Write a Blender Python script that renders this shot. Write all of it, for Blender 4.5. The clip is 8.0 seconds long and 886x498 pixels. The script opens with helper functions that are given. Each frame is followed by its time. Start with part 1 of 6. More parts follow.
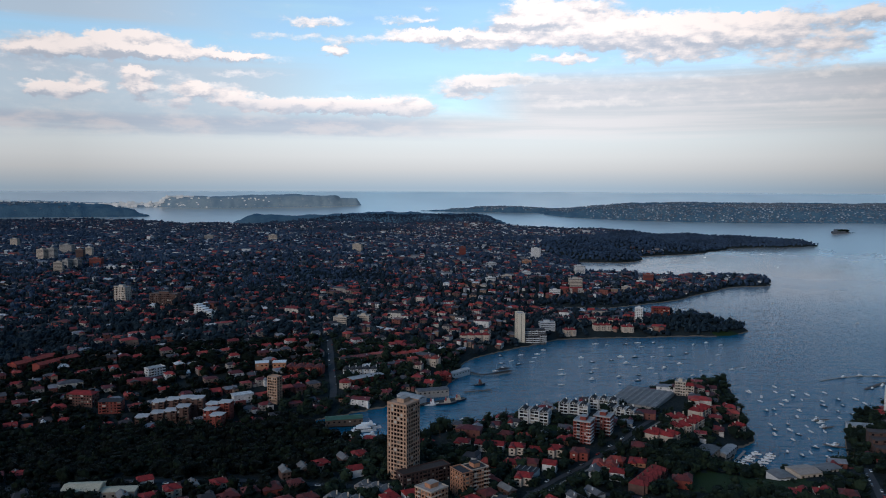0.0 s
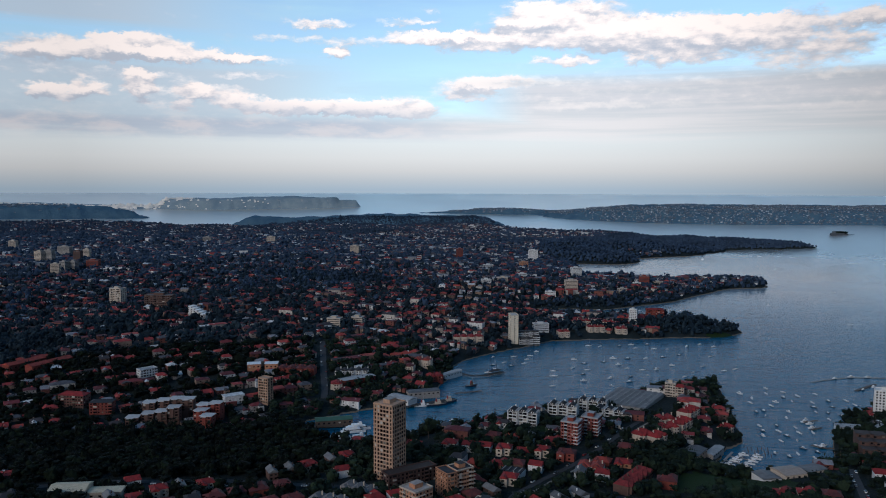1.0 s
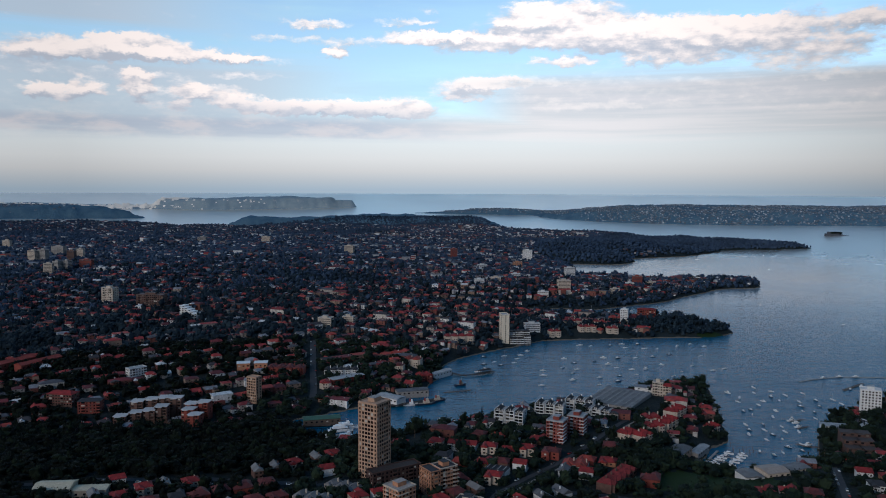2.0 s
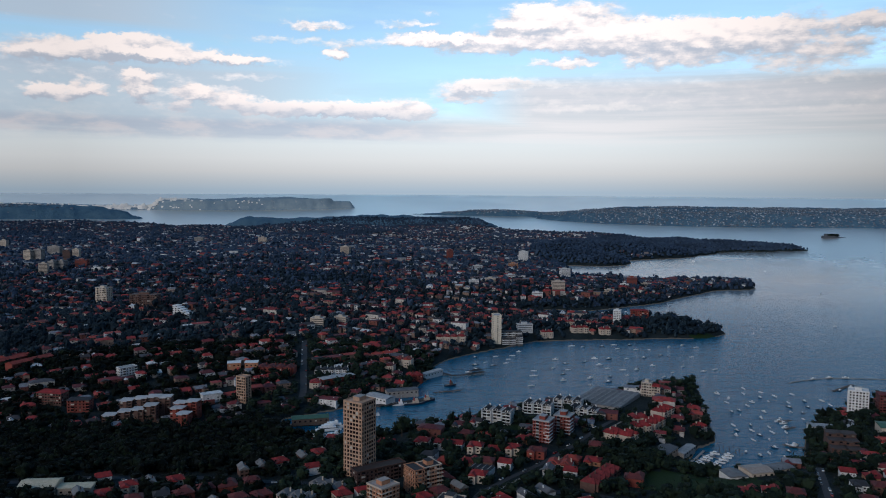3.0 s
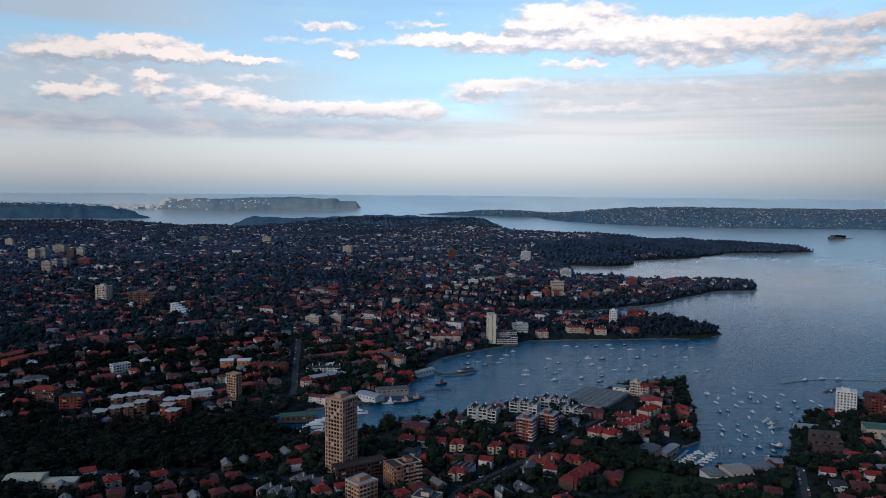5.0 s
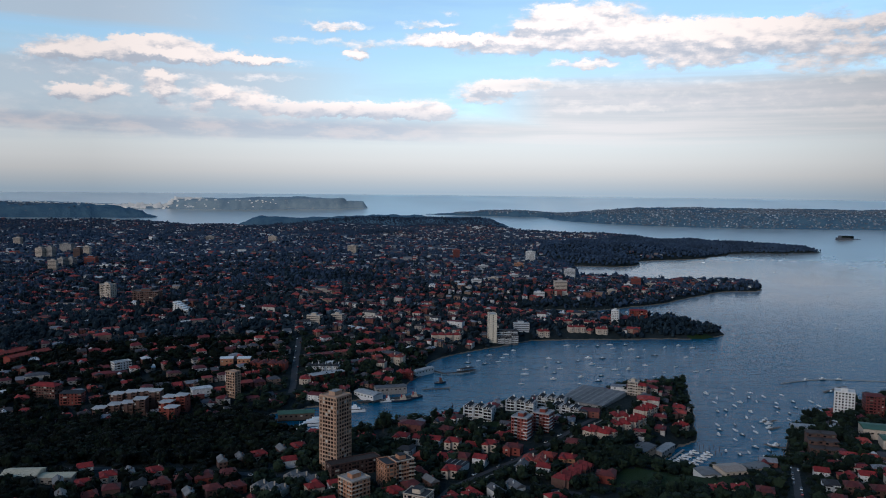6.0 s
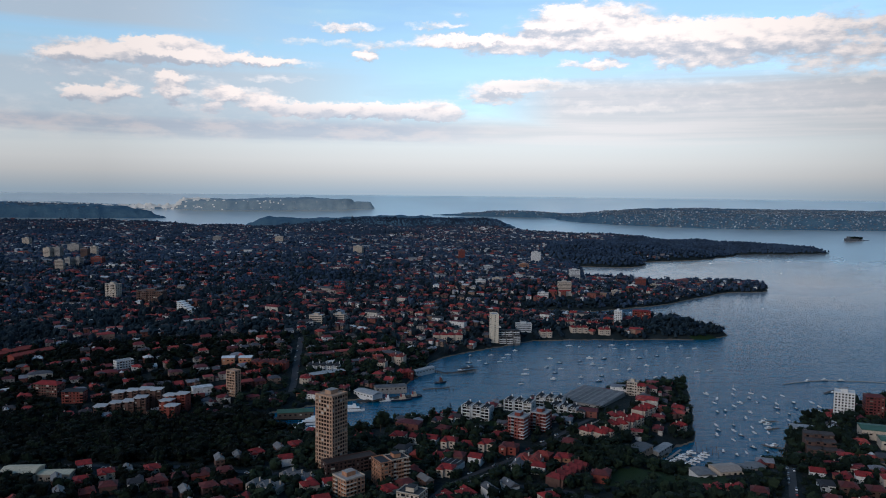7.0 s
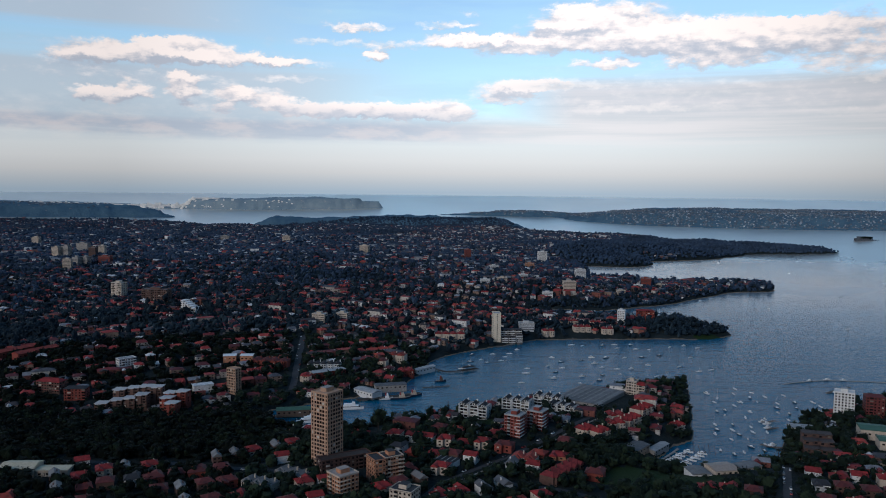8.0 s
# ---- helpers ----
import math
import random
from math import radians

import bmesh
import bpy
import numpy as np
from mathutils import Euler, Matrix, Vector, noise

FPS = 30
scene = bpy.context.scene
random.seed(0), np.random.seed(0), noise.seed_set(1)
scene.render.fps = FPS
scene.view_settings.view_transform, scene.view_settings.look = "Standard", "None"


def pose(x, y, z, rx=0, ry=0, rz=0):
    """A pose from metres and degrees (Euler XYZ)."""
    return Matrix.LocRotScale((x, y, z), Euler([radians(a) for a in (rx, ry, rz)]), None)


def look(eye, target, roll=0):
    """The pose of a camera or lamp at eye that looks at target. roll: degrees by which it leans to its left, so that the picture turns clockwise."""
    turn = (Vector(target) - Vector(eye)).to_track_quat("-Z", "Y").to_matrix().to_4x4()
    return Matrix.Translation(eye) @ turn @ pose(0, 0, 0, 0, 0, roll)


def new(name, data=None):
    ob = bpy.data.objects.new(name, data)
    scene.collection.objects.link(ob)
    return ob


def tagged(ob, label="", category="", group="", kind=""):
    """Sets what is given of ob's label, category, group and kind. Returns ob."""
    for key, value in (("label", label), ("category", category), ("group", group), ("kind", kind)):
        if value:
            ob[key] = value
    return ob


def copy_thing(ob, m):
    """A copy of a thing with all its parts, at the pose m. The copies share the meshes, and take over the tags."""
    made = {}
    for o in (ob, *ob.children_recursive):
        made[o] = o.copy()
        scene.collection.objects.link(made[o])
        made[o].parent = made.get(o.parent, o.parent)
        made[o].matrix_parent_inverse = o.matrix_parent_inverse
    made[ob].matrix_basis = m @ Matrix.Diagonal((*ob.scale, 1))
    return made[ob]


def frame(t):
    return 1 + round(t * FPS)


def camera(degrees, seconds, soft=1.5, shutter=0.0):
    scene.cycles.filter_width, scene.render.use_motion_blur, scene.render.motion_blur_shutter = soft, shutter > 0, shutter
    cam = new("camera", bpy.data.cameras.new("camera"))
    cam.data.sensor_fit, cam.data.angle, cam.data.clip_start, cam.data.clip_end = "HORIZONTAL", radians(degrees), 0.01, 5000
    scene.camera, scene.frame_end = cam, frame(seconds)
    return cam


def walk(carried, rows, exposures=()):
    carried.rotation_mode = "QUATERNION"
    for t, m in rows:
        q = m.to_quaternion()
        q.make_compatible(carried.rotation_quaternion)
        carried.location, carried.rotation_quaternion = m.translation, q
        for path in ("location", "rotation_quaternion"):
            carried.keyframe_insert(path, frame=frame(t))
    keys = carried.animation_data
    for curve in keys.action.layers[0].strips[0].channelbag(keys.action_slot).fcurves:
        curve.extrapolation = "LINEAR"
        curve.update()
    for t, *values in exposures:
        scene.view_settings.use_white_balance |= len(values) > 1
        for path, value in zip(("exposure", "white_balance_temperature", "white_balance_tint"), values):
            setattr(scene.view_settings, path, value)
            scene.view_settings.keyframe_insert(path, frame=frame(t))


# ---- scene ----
cam = camera(60.1, 8.0, 1.0)
PATH = [
    (0, (-0.471, 9.003, 238.082), (-0.475, 10.996, 237.915), 0.2),
    (0.5, (5.736, 7.535, 238.103), (5.726, 9.528, 237.938), 0.1),
    (1, (11.459, 6.242, 238.015), (11.451, 8.235, 237.853), 0.2),
    (1.5, (16.407, 5.173, 237.814), (16.403, 7.166, 237.652), 0.2),
    (3, (33.222, 1.675, 236.071), (33.219, 3.669, 235.914), 0.4),
    (3.5, (38.745, 0.534, 235.908), (38.738, 2.527, 235.752), 0.4),
    (4, (44.638, -0.478, 235.896), (44.627, 1.516, 235.74), 0.5),
    (4.5, (50.126, -1.516, 235.707), (50.107, 0.478, 235.551), 0.5),
    (6, (67.414, -4.949, 234.433), (67.362, -2.956, 234.277), 0.6),
    (6.5, (72.819, -6.008, 234.125), (72.755, -4.015, 233.971), 0.6),
    (7, (78.262, -7.033, 233.723), (78.186, -5.041, 233.569), 0.6),
    (7.5, (83.906, -7.596, 233.318), (83.818, -5.604, 233.164), 0.6),
    (8, (90.4, -8.519, 232.998), (90.297, -6.528, 232.843), 0.6),
]
walk(cam, [(t, look(e, g, r)) for t, e, g, r in PATH], [(0.0, 0.3, 5900, 8), (8.0, 0.3, 5900, 8)])

# ---- world, sun and light ----
SUN_ELEVATION, SUN_AZIMUTH = 24.0, 219.0  # degrees; azimuth clockwise from +y, behind the camera on its left


class Nodes:
    """A short way to write node trees."""

    def __init__(self, tree):
        self.tree = tree
        tree.nodes.clear()

    def add(self, kind, **settings):
        n = self.tree.nodes.new(kind)
        for key, value in settings.items():
            setattr(n, key, value)
        return n

    def link(self, a, b):
        self.tree.links.new(a, b)

    def fill(self, socket, value):
        if isinstance(value, bpy.types.NodeSocket):
            self.link(value, socket)
        else:
            socket.default_value = value

    def math(self, op, a, b=0.0, c=0.0, clamp=False):
        n = self.add("ShaderNodeMath", operation=op, use_clamp=clamp)
        for k, v in enumerate((a, b, c)):
            self.fill(n.inputs[k], v)
        return n.outputs[0]

    def mix(self, f, a, b, blend="MIX"):
        n = self.add("ShaderNodeMix", data_type="RGBA", blend_type=blend)
        self.fill(n.inputs[0], f)
        self.fill(n.inputs[6], (*a, 1) if isinstance(a, tuple) else a)
        self.fill(n.inputs[7], (*b, 1) if isinstance(b, tuple) else b)
        return n.outputs[2]

    def ramp(self, f, stops, mode="LINEAR"):
        n = self.add("ShaderNodeValToRGB")
        n.color_ramp.interpolation = mode
        e = n.color_ramp.elements
        while len(e) < len(stops):
            e.new(0.5)
        for el, (p, c) in zip(e, stops):
            el.position = p
            el.color = (*c, 1) if isinstance(c, tuple) else (c, c, c, 1)
        self.fill(n.inputs[0], f)
        return n.outputs[0]

    def step(self, v, a, b):
        n = self.add("ShaderNodeMapRange", interpolation_type="SMOOTHSTEP")
        self.fill(n.inputs[0], v)
        n.inputs[1].default_value, n.inputs[2].default_value = a, b
        return n.outputs[0]

    def noise(self, vector, scale, detail=4.0, rough=0.55, distort=0.0):
        n = self.add("ShaderNodeTexNoise")
        if vector is not None:
            self.link(vector, n.inputs["Vector"])
        n.inputs["Scale"].default_value, n.inputs["Detail"].default_value = scale, detail
        n.inputs["Roughness"].default_value, n.inputs["Distortion"].default_value = rough, distort
        return n.outputs[0]


DECK_TINT = (0.074, 0.190, 0.365)
# heaps of cloud: azimuth, elevation, half width, half height in degrees, strength (below zero: clear sky)
WEST_HEAPS = [
    (-26.5, 9.29, 3.2, 0.49, 0.6), (-27.9, 8.44, 2.5, 0.41, 0.75), (-23.4, 9.89, 1.4, 0.41, 0.6), (-21.3, 9.68, 2.5, 0.65, 0.85), (-23.4, 8.87, 4.1, 0.49, 0.8), (-18.0, 9.02, 3.5, 0.45, 0.8),
    (-14.2, 8.97, 2.2, 0.28, 0.6), (-27.8, 6.41, 0.9, 0.49, 0.8), (-26.4, 6.05, 1.9, 0.53, 0.7), (-25.2, 6.67, 0.8, 0.49, 0.75), (-23.9, 6.56, 0.7, 0.41, 0.6), (-21.6, 7.02, 0.9, 0.73, 0.85),
    (-21.0, 6.1, 1.2, 0.81, 0.6), (-18.4, 6.63, 1.2, 0.61, 0.75), (-16.4, 6.52, 1.8, 0.53, 0.65), (-18.8, 5.57, 1.0, 0.36, 0.65), (-14.2, 5.72, 1.9, 0.57, 0.9),
]
EAST_HEAPS = [
    (-11.1, 5.56, 1.9, 0.57, 0.85), (-8.2, 5.74, 1.7, 0.57, 0.8), (-5.7, 5.66, 1.7, 0.53, 0.85), (-3.2, 5.81, 1.9, 0.65, 0.8), (-1.1, 5.37, 1.7, 0.49, 0.5), (-9.2, 11.56, 2.4, 0.32, 0.65),
    (-8.0, 9.65, 0.8, 0.36, 0.9), (-1.6, 10.83, 2.8, 0.36, 0.75), (2.6, 10.44, 3.5, 0.65, 0.8), (5.8, 12.11, 3.0, 0.65, 0.85), (9.1, 11.38, 4.7, 1.13, 0.8), (14.3, 10.63, 5.1, 1.05, 0.9),
    (19.2, 10.75, 4.3, 0.97, 0.85), (24.9, 9.63, 4.4, 1.82, 0.7), (8.7, 9.06, 2.2, 0.36, 0.75), (16.2, 9.02, 3.5, 0.45, 0.6), (4.2, 7.65, 3.7, 0.41, 0.8), (1.8, 6.85, 2.4, 0.61, 0.7),
]
STREAKS = [
    (-9.0, 10.45, 5.1, 0.28, 0.5), (-2.8, 11.83, 2.4, 0.24, 0.5), (-1.2, 12.69, 0.6, 0.2, 0.45), (11.2, 5.87, 3.5, 0.28, 0.5), (-24.9, 7.61, 6.1, 0.36, 0.4), (27.3, 7.5, 2.4, 0.32, 0.4),
    (26.1, 5.39, 2.7, 0.24, 0.35), (29.1, 11.02, 2.0, 0.49, 0.6), (8.3, 12.94, 3.9, 0.41, 0.5), (-28.0, 4.59, 4.1, 0.32, 0.25), (-21.4, 4.4, 4.1, 0.36, 0.3), (21.3, 11.99, 1.5, 0.32, -0.7),
    (18.0, 12.55, 2.4, 0.24, -0.6), (2.5, 12.54, 2.0, 0.65, -0.5), (-13.8, 7.82, 2.4, 0.2, 0.35),
]


def make_world():
    world = bpy.data.worlds.new("sky")
    scene.world = world
    world.use_nodes = True
    n = Nodes(world.node_tree)
    sky = n.add("ShaderNodeTexSky", sky_type="NISHITA", sun_disc=False)
    sky.sun_elevation, sky.sun_rotation = radians(SUN_ELEVATION), radians(SUN_AZIMUTH)
    sky.air_density, sky.dust_density, sky.ozone_density = 1.0, 0.2, 1.2
    where = n.add("ShaderNodeTexCoord").outputs["Generated"]
    xyz = n.add("ShaderNodeSeparateXYZ")
    n.link(where, xyz.inputs[0])
    x, y, z = xyz.outputs
    az = n.math("MULTIPLY", n.math("ARCTAN2", x, y), 57.2958)
    el = n.math("MULTIPLY", n.math("ARCSINE", z), 57.2958)

    def field(e, sx, sy, dx, detail, rough):
        c = n.add("ShaderNodeCombineXYZ")
        n.fill(c.inputs[0], n.math("MULTIPLY_ADD", az, sx, dx))
        n.fill(c.inputs[1], n.math("MULTIPLY", e, sy))
        return n.noise(c.outputs[0], 1.0, detail, rough)

    # the heaps' outlines curl and fray
    curl = n.math("MULTIPLY", n.math("SUBTRACT", field(el, 0.55, 1.5, 11.0, 6.0, 0.6), 0.5), 3.0)
    fray = n.math("MULTIPLY", n.math("SUBTRACT", field(el, 0.8, 1.1, 47.0, 7.0, 0.66), 0.5), 1.5)
    az_bent = n.math("ADD", az, curl)

    def bank(e, a, top, wa, we, amount):
        """A soft heap of cloud about an azimuth and an elevation, in degrees."""
        u = n.math("DIVIDE", n.math("SUBTRACT", az_bent, a), wa * 1.05)
        v = n.math("DIVIDE", n.math("SUBTRACT", e, top), we * 1.12)
        d = n.math("ADD", n.math("MULTIPLY", u, u), n.math("MULTIPLY", v, v))
        return n.math("MULTIPLY", n.math("EXPONENT", n.math("MULTIPLY", n.math("MULTIPLY", d, d), -0.6)), amount)

    def density(e):
        total = n.math("MULTIPLY", n.math("SUBTRACT", field(e, 0.85, 2.0, 3.0, 9.0, 0.62), 0.5), 1.0)
        total = n.math("ADD", total, n.math("MULTIPLY", n.math("SUBTRACT", field(e, 0.22, 0.8, 21.0, 5.0, 0.55), 0.5), 0.7))
        bent = n.math("ADD", e, fray)
        for row in WEST_HEAPS + EAST_HEAPS + STREAKS:
            total = n.math("ADD", total, bank(bent, *row))
        return total

    thick = density(el)
    above = density(n.math("ADD", el, 0.42))
    far_round = n.math("MULTIPLY", n.step(n.math("ABSOLUTE", az), 34.0, 55.0), 0.35)
    thick = n.math("ADD", thick, n.math("ADD", far_round, n.math("MULTIPLY", n.step(el, 14.5, 21.0), 0.5)))
    cover = n.step(thick, 0.02, 0.78)
    # crowns catch the light, undersides stay blue-grey
    lit = n.math("ADD", n.math("MULTIPLY", n.math("SUBTRACT", thick, above), 0.9), n.math("MULTIPLY", thick, 0.40))
    shade = field(el, 0.40, 1.5, 60.0, 7.0, 0.62)
    # rounded crowns within a heap
    heads = n.add("ShaderNodeTexVoronoi", feature="SMOOTH_F1", voronoi_dimensions="2D")
    spot = n.add("ShaderNodeCombineXYZ")
    n.fill(spot.inputs[0], n.math("MULTIPLY", az_bent, 0.8))
    n.fill(spot.inputs[1], n.math("MULTIPLY", n.math("ADD", el, fray), 1.6))
    n.link(spot.outputs[0], heads.inputs["Vector"])
    heads.inputs["Scale"].default_value, heads.inputs["Smoothness"].default_value = 1.0, 0.4
    lit = n.math("ADD", lit, n.math("MULTIPLY", n.math("SUBTRACT", 0.42, heads.outputs["Distance"]), 0.55))
    lit = n.step(n.math("ADD", lit, n.math("MULTIPLY", n.math("SUBTRACT", shade, 0.5), 1.0)), -0.25, 0.95)
    cloud = n.mix(lit, (0.46, 0.49, 0.55), (0.97, 0.86, 0.80))
    streaks = field(el, 0.05, 1.5, 5.0, 4.0, 0.55)
    veil_tint = n.mix(n.step(streaks, 0.35, 0.65), (0.56, 0.58, 0.59), (0.71, 0.68, 0.67))
    puffs = field(el, 0.30, 0.9, 80.0, 6.0, 0.6)
    grey = n.mix(n.step(puffs, 0.42, 0.66), (0.40, 0.45, 0.53), (0.58, 0.55, 0.57))
    veil_tint = n.mix(n.step(az, -9.0, 6.0), grey, veil_tint)
    low = n.ramp(n.math("DIVIDE", n.math("ADD", el, 1.0), 9.0),
                 [(0.0, (0.33, 0.40, 0.46)), (0.085, (0.32, 0.395, 0.46)), (0.16, (0.42, 0.455, 0.48)), (0.24, (0.54, 0.54, 0.53)), (0.34, (0.62, 0.625, 0.61)),
                  (0.5, (0.655, 0.695, 0.69)), (0.75, (0.60, 0.64, 0.67))])
    veil = n.math("SUBTRACT", 1.0, n.step(el, 4.4, 6.6))
    haze = n.mix(n.math("MULTIPLY", n.step(n.math("MULTIPLY_ADD", streaks, 1.4, el), 3.6, 5.0), 0.85), low, veil_tint)
    cloud = n.mix(veil, cloud, haze)
    right = n.math("MULTIPLY", n.step(az, -3.0, 7.0), n.math("SUBTRACT", 1.0, n.step(n.math("MULTIPLY_ADD", streaks, 1.6, el), 8.0, 10.4)))
    cloud = n.mix(n.math("MULTIPLY", right, 0.65), cloud, haze)
    cover = n.math("MAXIMUM", n.math("MAXIMUM", cover, veil), right)
    # unseen shaded deck over the land and behind the flight, added to dim it
    turned = n.step(n.math("ABSOLUTE", az), 40.0, 75.0)
    cloud = n.mix(n.step(el, 12.5, 19.0), cloud, n.mix(0.75, cloud, (0.21, 0.40, 0.60)))
    deck = n.math("MAXIMUM", n.step(el, 18.0, 34.0), n.math("MULTIPLY", turned, n.step(el, 3.0, 14.0)))
    cloud = n.mix(deck, cloud, DECK_TINT)
    cover = n.math("MAXIMUM", cover, deck)
    thin = n.math("MULTIPLY", n.step(field(el, 0.06, 0.5, 40.0, 4.0, 0.55), 0.25, 0.70), 0.7)  # thin high veil over the blue
    # a grey-blue bank far behind the heaps on one side
    backing = n.math("MULTIPLY", n.math("SUBTRACT", 1.0, n.step(az, -16.0, 2.0)), n.math("SUBTRACT", 1.0, n.step(n.math("MULTIPLY_ADD", streaks, 1.5, el), 8.6, 11.0)))
    high = n.math("MULTIPLY", n.math("SUBTRACT", 1.0, n.step(az, -24.0, -7.0)), n.step(n.math("MULTIPLY_ADD", streaks, 2.0, el), 10.9, 12.2))
    backing = n.math("MAXIMUM", backing, n.math("MULTIPLY", high, 0.95))
    cloud = n.mix(n.math("MULTIPLY", n.math("SUBTRACT", 1.0, cover), 1.0), cloud, n.mix(backing, (0.40, 0.63, 0.76), (0.50, 0.555, 0.61)))
    cover = n.math("MAXIMUM", n.math("MAXIMUM", cover, n.math("MULTIPLY", backing, 0.85)), thin)
    # the sky darkens to both sides, lens vignetting put into its colour
    off = n.math("DIVIDE", n.math("SUBTRACT", az, 4.0), 30.0)
    fade = n.math("SUBTRACT", 1.0, n.math("MULTIPLY", n.math("MINIMUM", n.math("MULTIPLY", off, off), 1.0), n.math("MULTIPLY_ADD", n.step(az, 0.0, 10.0), 0.20, 0.27)))
    cloud = n.mix(1.0, n.mix(1.0, cloud, (1.05, 1.0, 0.965), "MULTIPLY"), fade, "MULTIPLY")
    bg_sky, bg_cloud = n.add("ShaderNodeBackground"), n.add("ShaderNodeBackground")
    n.fill(bg_sky.inputs[0], sky.outputs[0])
    bg_sky.inputs[1].default_value = 0.125
    n.fill(bg_cloud.inputs[0], cloud)
    bg_cloud.inputs[1].default_value = 1.0
    both = n.add("ShaderNodeMixShader")
    n.fill(both.inputs[0], cover)
    n.link(bg_sky.outputs[0], both.inputs[1])
    n.link(bg_cloud.outputs[0], both.inputs[2])
    n.link(both.outputs[0], n.add("ShaderNodeOutputWorld").inputs[0])


make_world()
sun = new("sun", bpy.data.lights.new("sun", "SUN"))
sun.data.energy, sun.data.angle, sun.data.color = 1.12, radians(30), (1.0, 0.87, 0.76)
_a, _e = radians(SUN_AZIMUTH), radians(SUN_ELEVATION)
sun.matrix_world = look((math.sin(_a) * math.cos(_e) * 900, math.cos(_a) * math.cos(_e) * 900, math.sin(_e) * 900), (0, 0, 0))

# ---- materials ----


def material(name, build):
    m = bpy.data.materials.new(name)
    m.use_nodes = True
    n = Nodes(m.node_tree)
    b = n.add("ShaderNodeBsdfPrincipled")
    n.link(b.outputs[0], n.add("ShaderNodeOutputMaterial").inputs[0])
    build(n, b)
    return m


def place(n):
    return n.add("ShaderNodeNewGeometry").outputs["Position"]


def bump(n, b, height, strength, distance):
    k = n.add("ShaderNodeBump")
    n.fill(k.inputs["Height"], height)
    k.inputs["Strength"].default_value, k.inputs["Distance"].default_value = strength, distance
    n.link(k.outputs[0], b.inputs["Normal"])


def plain(name, colour, rough=0.8, vary=0.25, scale=0.6, metal=0.0, grain=3.0):
    """Paint, render, brick or sheet metal: one colour, with stains and grain."""
    def build(n, b):
        p = place(n)
        stain = n.ramp(n.noise(p, scale, 5, 0.6), [(0.3, 1 - vary), (0.7, 1.0)])
        fine = n.ramp(n.noise(p, grain, 3, 0.6), [(0.3, 1 - vary * 0.6), (0.7, 1.0)])
        rnd = n.math("MULTIPLY_ADD", n.add("ShaderNodeObjectInfo").outputs["Random"], vary * 0.5, 1 - vary * 0.5)
        c = n.mix(1.0, colour, stain, "MULTIPLY")
        c = n.mix(1.0, c, fine, "MULTIPLY")
        c = n.mix(1.0, c, rnd, "MULTIPLY")
        n.fill(b.inputs["Base Color"], c)
        b.inputs["Roughness"].default_value, b.inputs["Metallic"].default_value = rough, metal
    return material(name, build)


def assorted(name, stops, rough=0.8, per_object=False, rows=0.0):
    """A kind of surface that differs from house to house. rows: spacing of courses, in metres."""
    def build(n, b):
        p = place(n)
        r = n.add("ShaderNodeObjectInfo").outputs["Random"] if per_object else n.add("ShaderNodeNewGeometry").outputs["Random Per Island"]
        c = n.ramp(r, stops, "CONSTANT")
        stain = n.ramp(n.noise(p, 0.30, 6, 0.7), [(0.3, 0.42), (0.7, 1.1)])
        c = n.mix(1.0, c, stain, "MULTIPLY")
        c = n.mix(1.0, c, n.ramp(n.noise(p, 2.5, 3, 0.6), [(0.3, 0.78), (0.7, 1.0)]), "MULTIPLY")
        n.fill(b.inputs["Base Color"], c)
        b.inputs["Roughness"].default_value = rough
        if rows:
            w = n.add("ShaderNodeTexWave", bands_direction="Z")
            n.link(p, w.inputs["Vector"])
            w.inputs["Scale"].default_value = 0.314 / rows
            bump(n, b, w.outputs["Fac"], 0.5, 0.05)
    return material(name, build)


def foliage(name, dark, mid, light, scale=0.5):
    def build(n, b):
        p = place(n)
        g = n.add("ShaderNodeNewGeometry").outputs["Random Per Island"]
        o = n.add("ShaderNodeObjectInfo").outputs["Random"]
        r = n.math("FRACT", n.math("ADD", g, o))
        c = n.ramp(r, [(0.0, dark), (0.55, mid), (1.0, light)])
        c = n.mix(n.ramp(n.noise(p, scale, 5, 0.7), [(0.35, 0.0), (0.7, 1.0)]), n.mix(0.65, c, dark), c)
        big = n.ramp(n.noise(p, 0.012, 3, 0.5), [(0.35, 0.65), (0.65, 1.1)])
        n.fill(b.inputs["Base Color"], n.mix(1.0, c, big, "MULTIPLY"))
        b.inputs["Roughness"].default_value = 0.85
        b.inputs["Specular IOR Level"].default_value = 0.15
        bump(n, b, n.noise(p, scale * 3, 4, 0.7), 0.9, 0.6)
    return material(name, build)


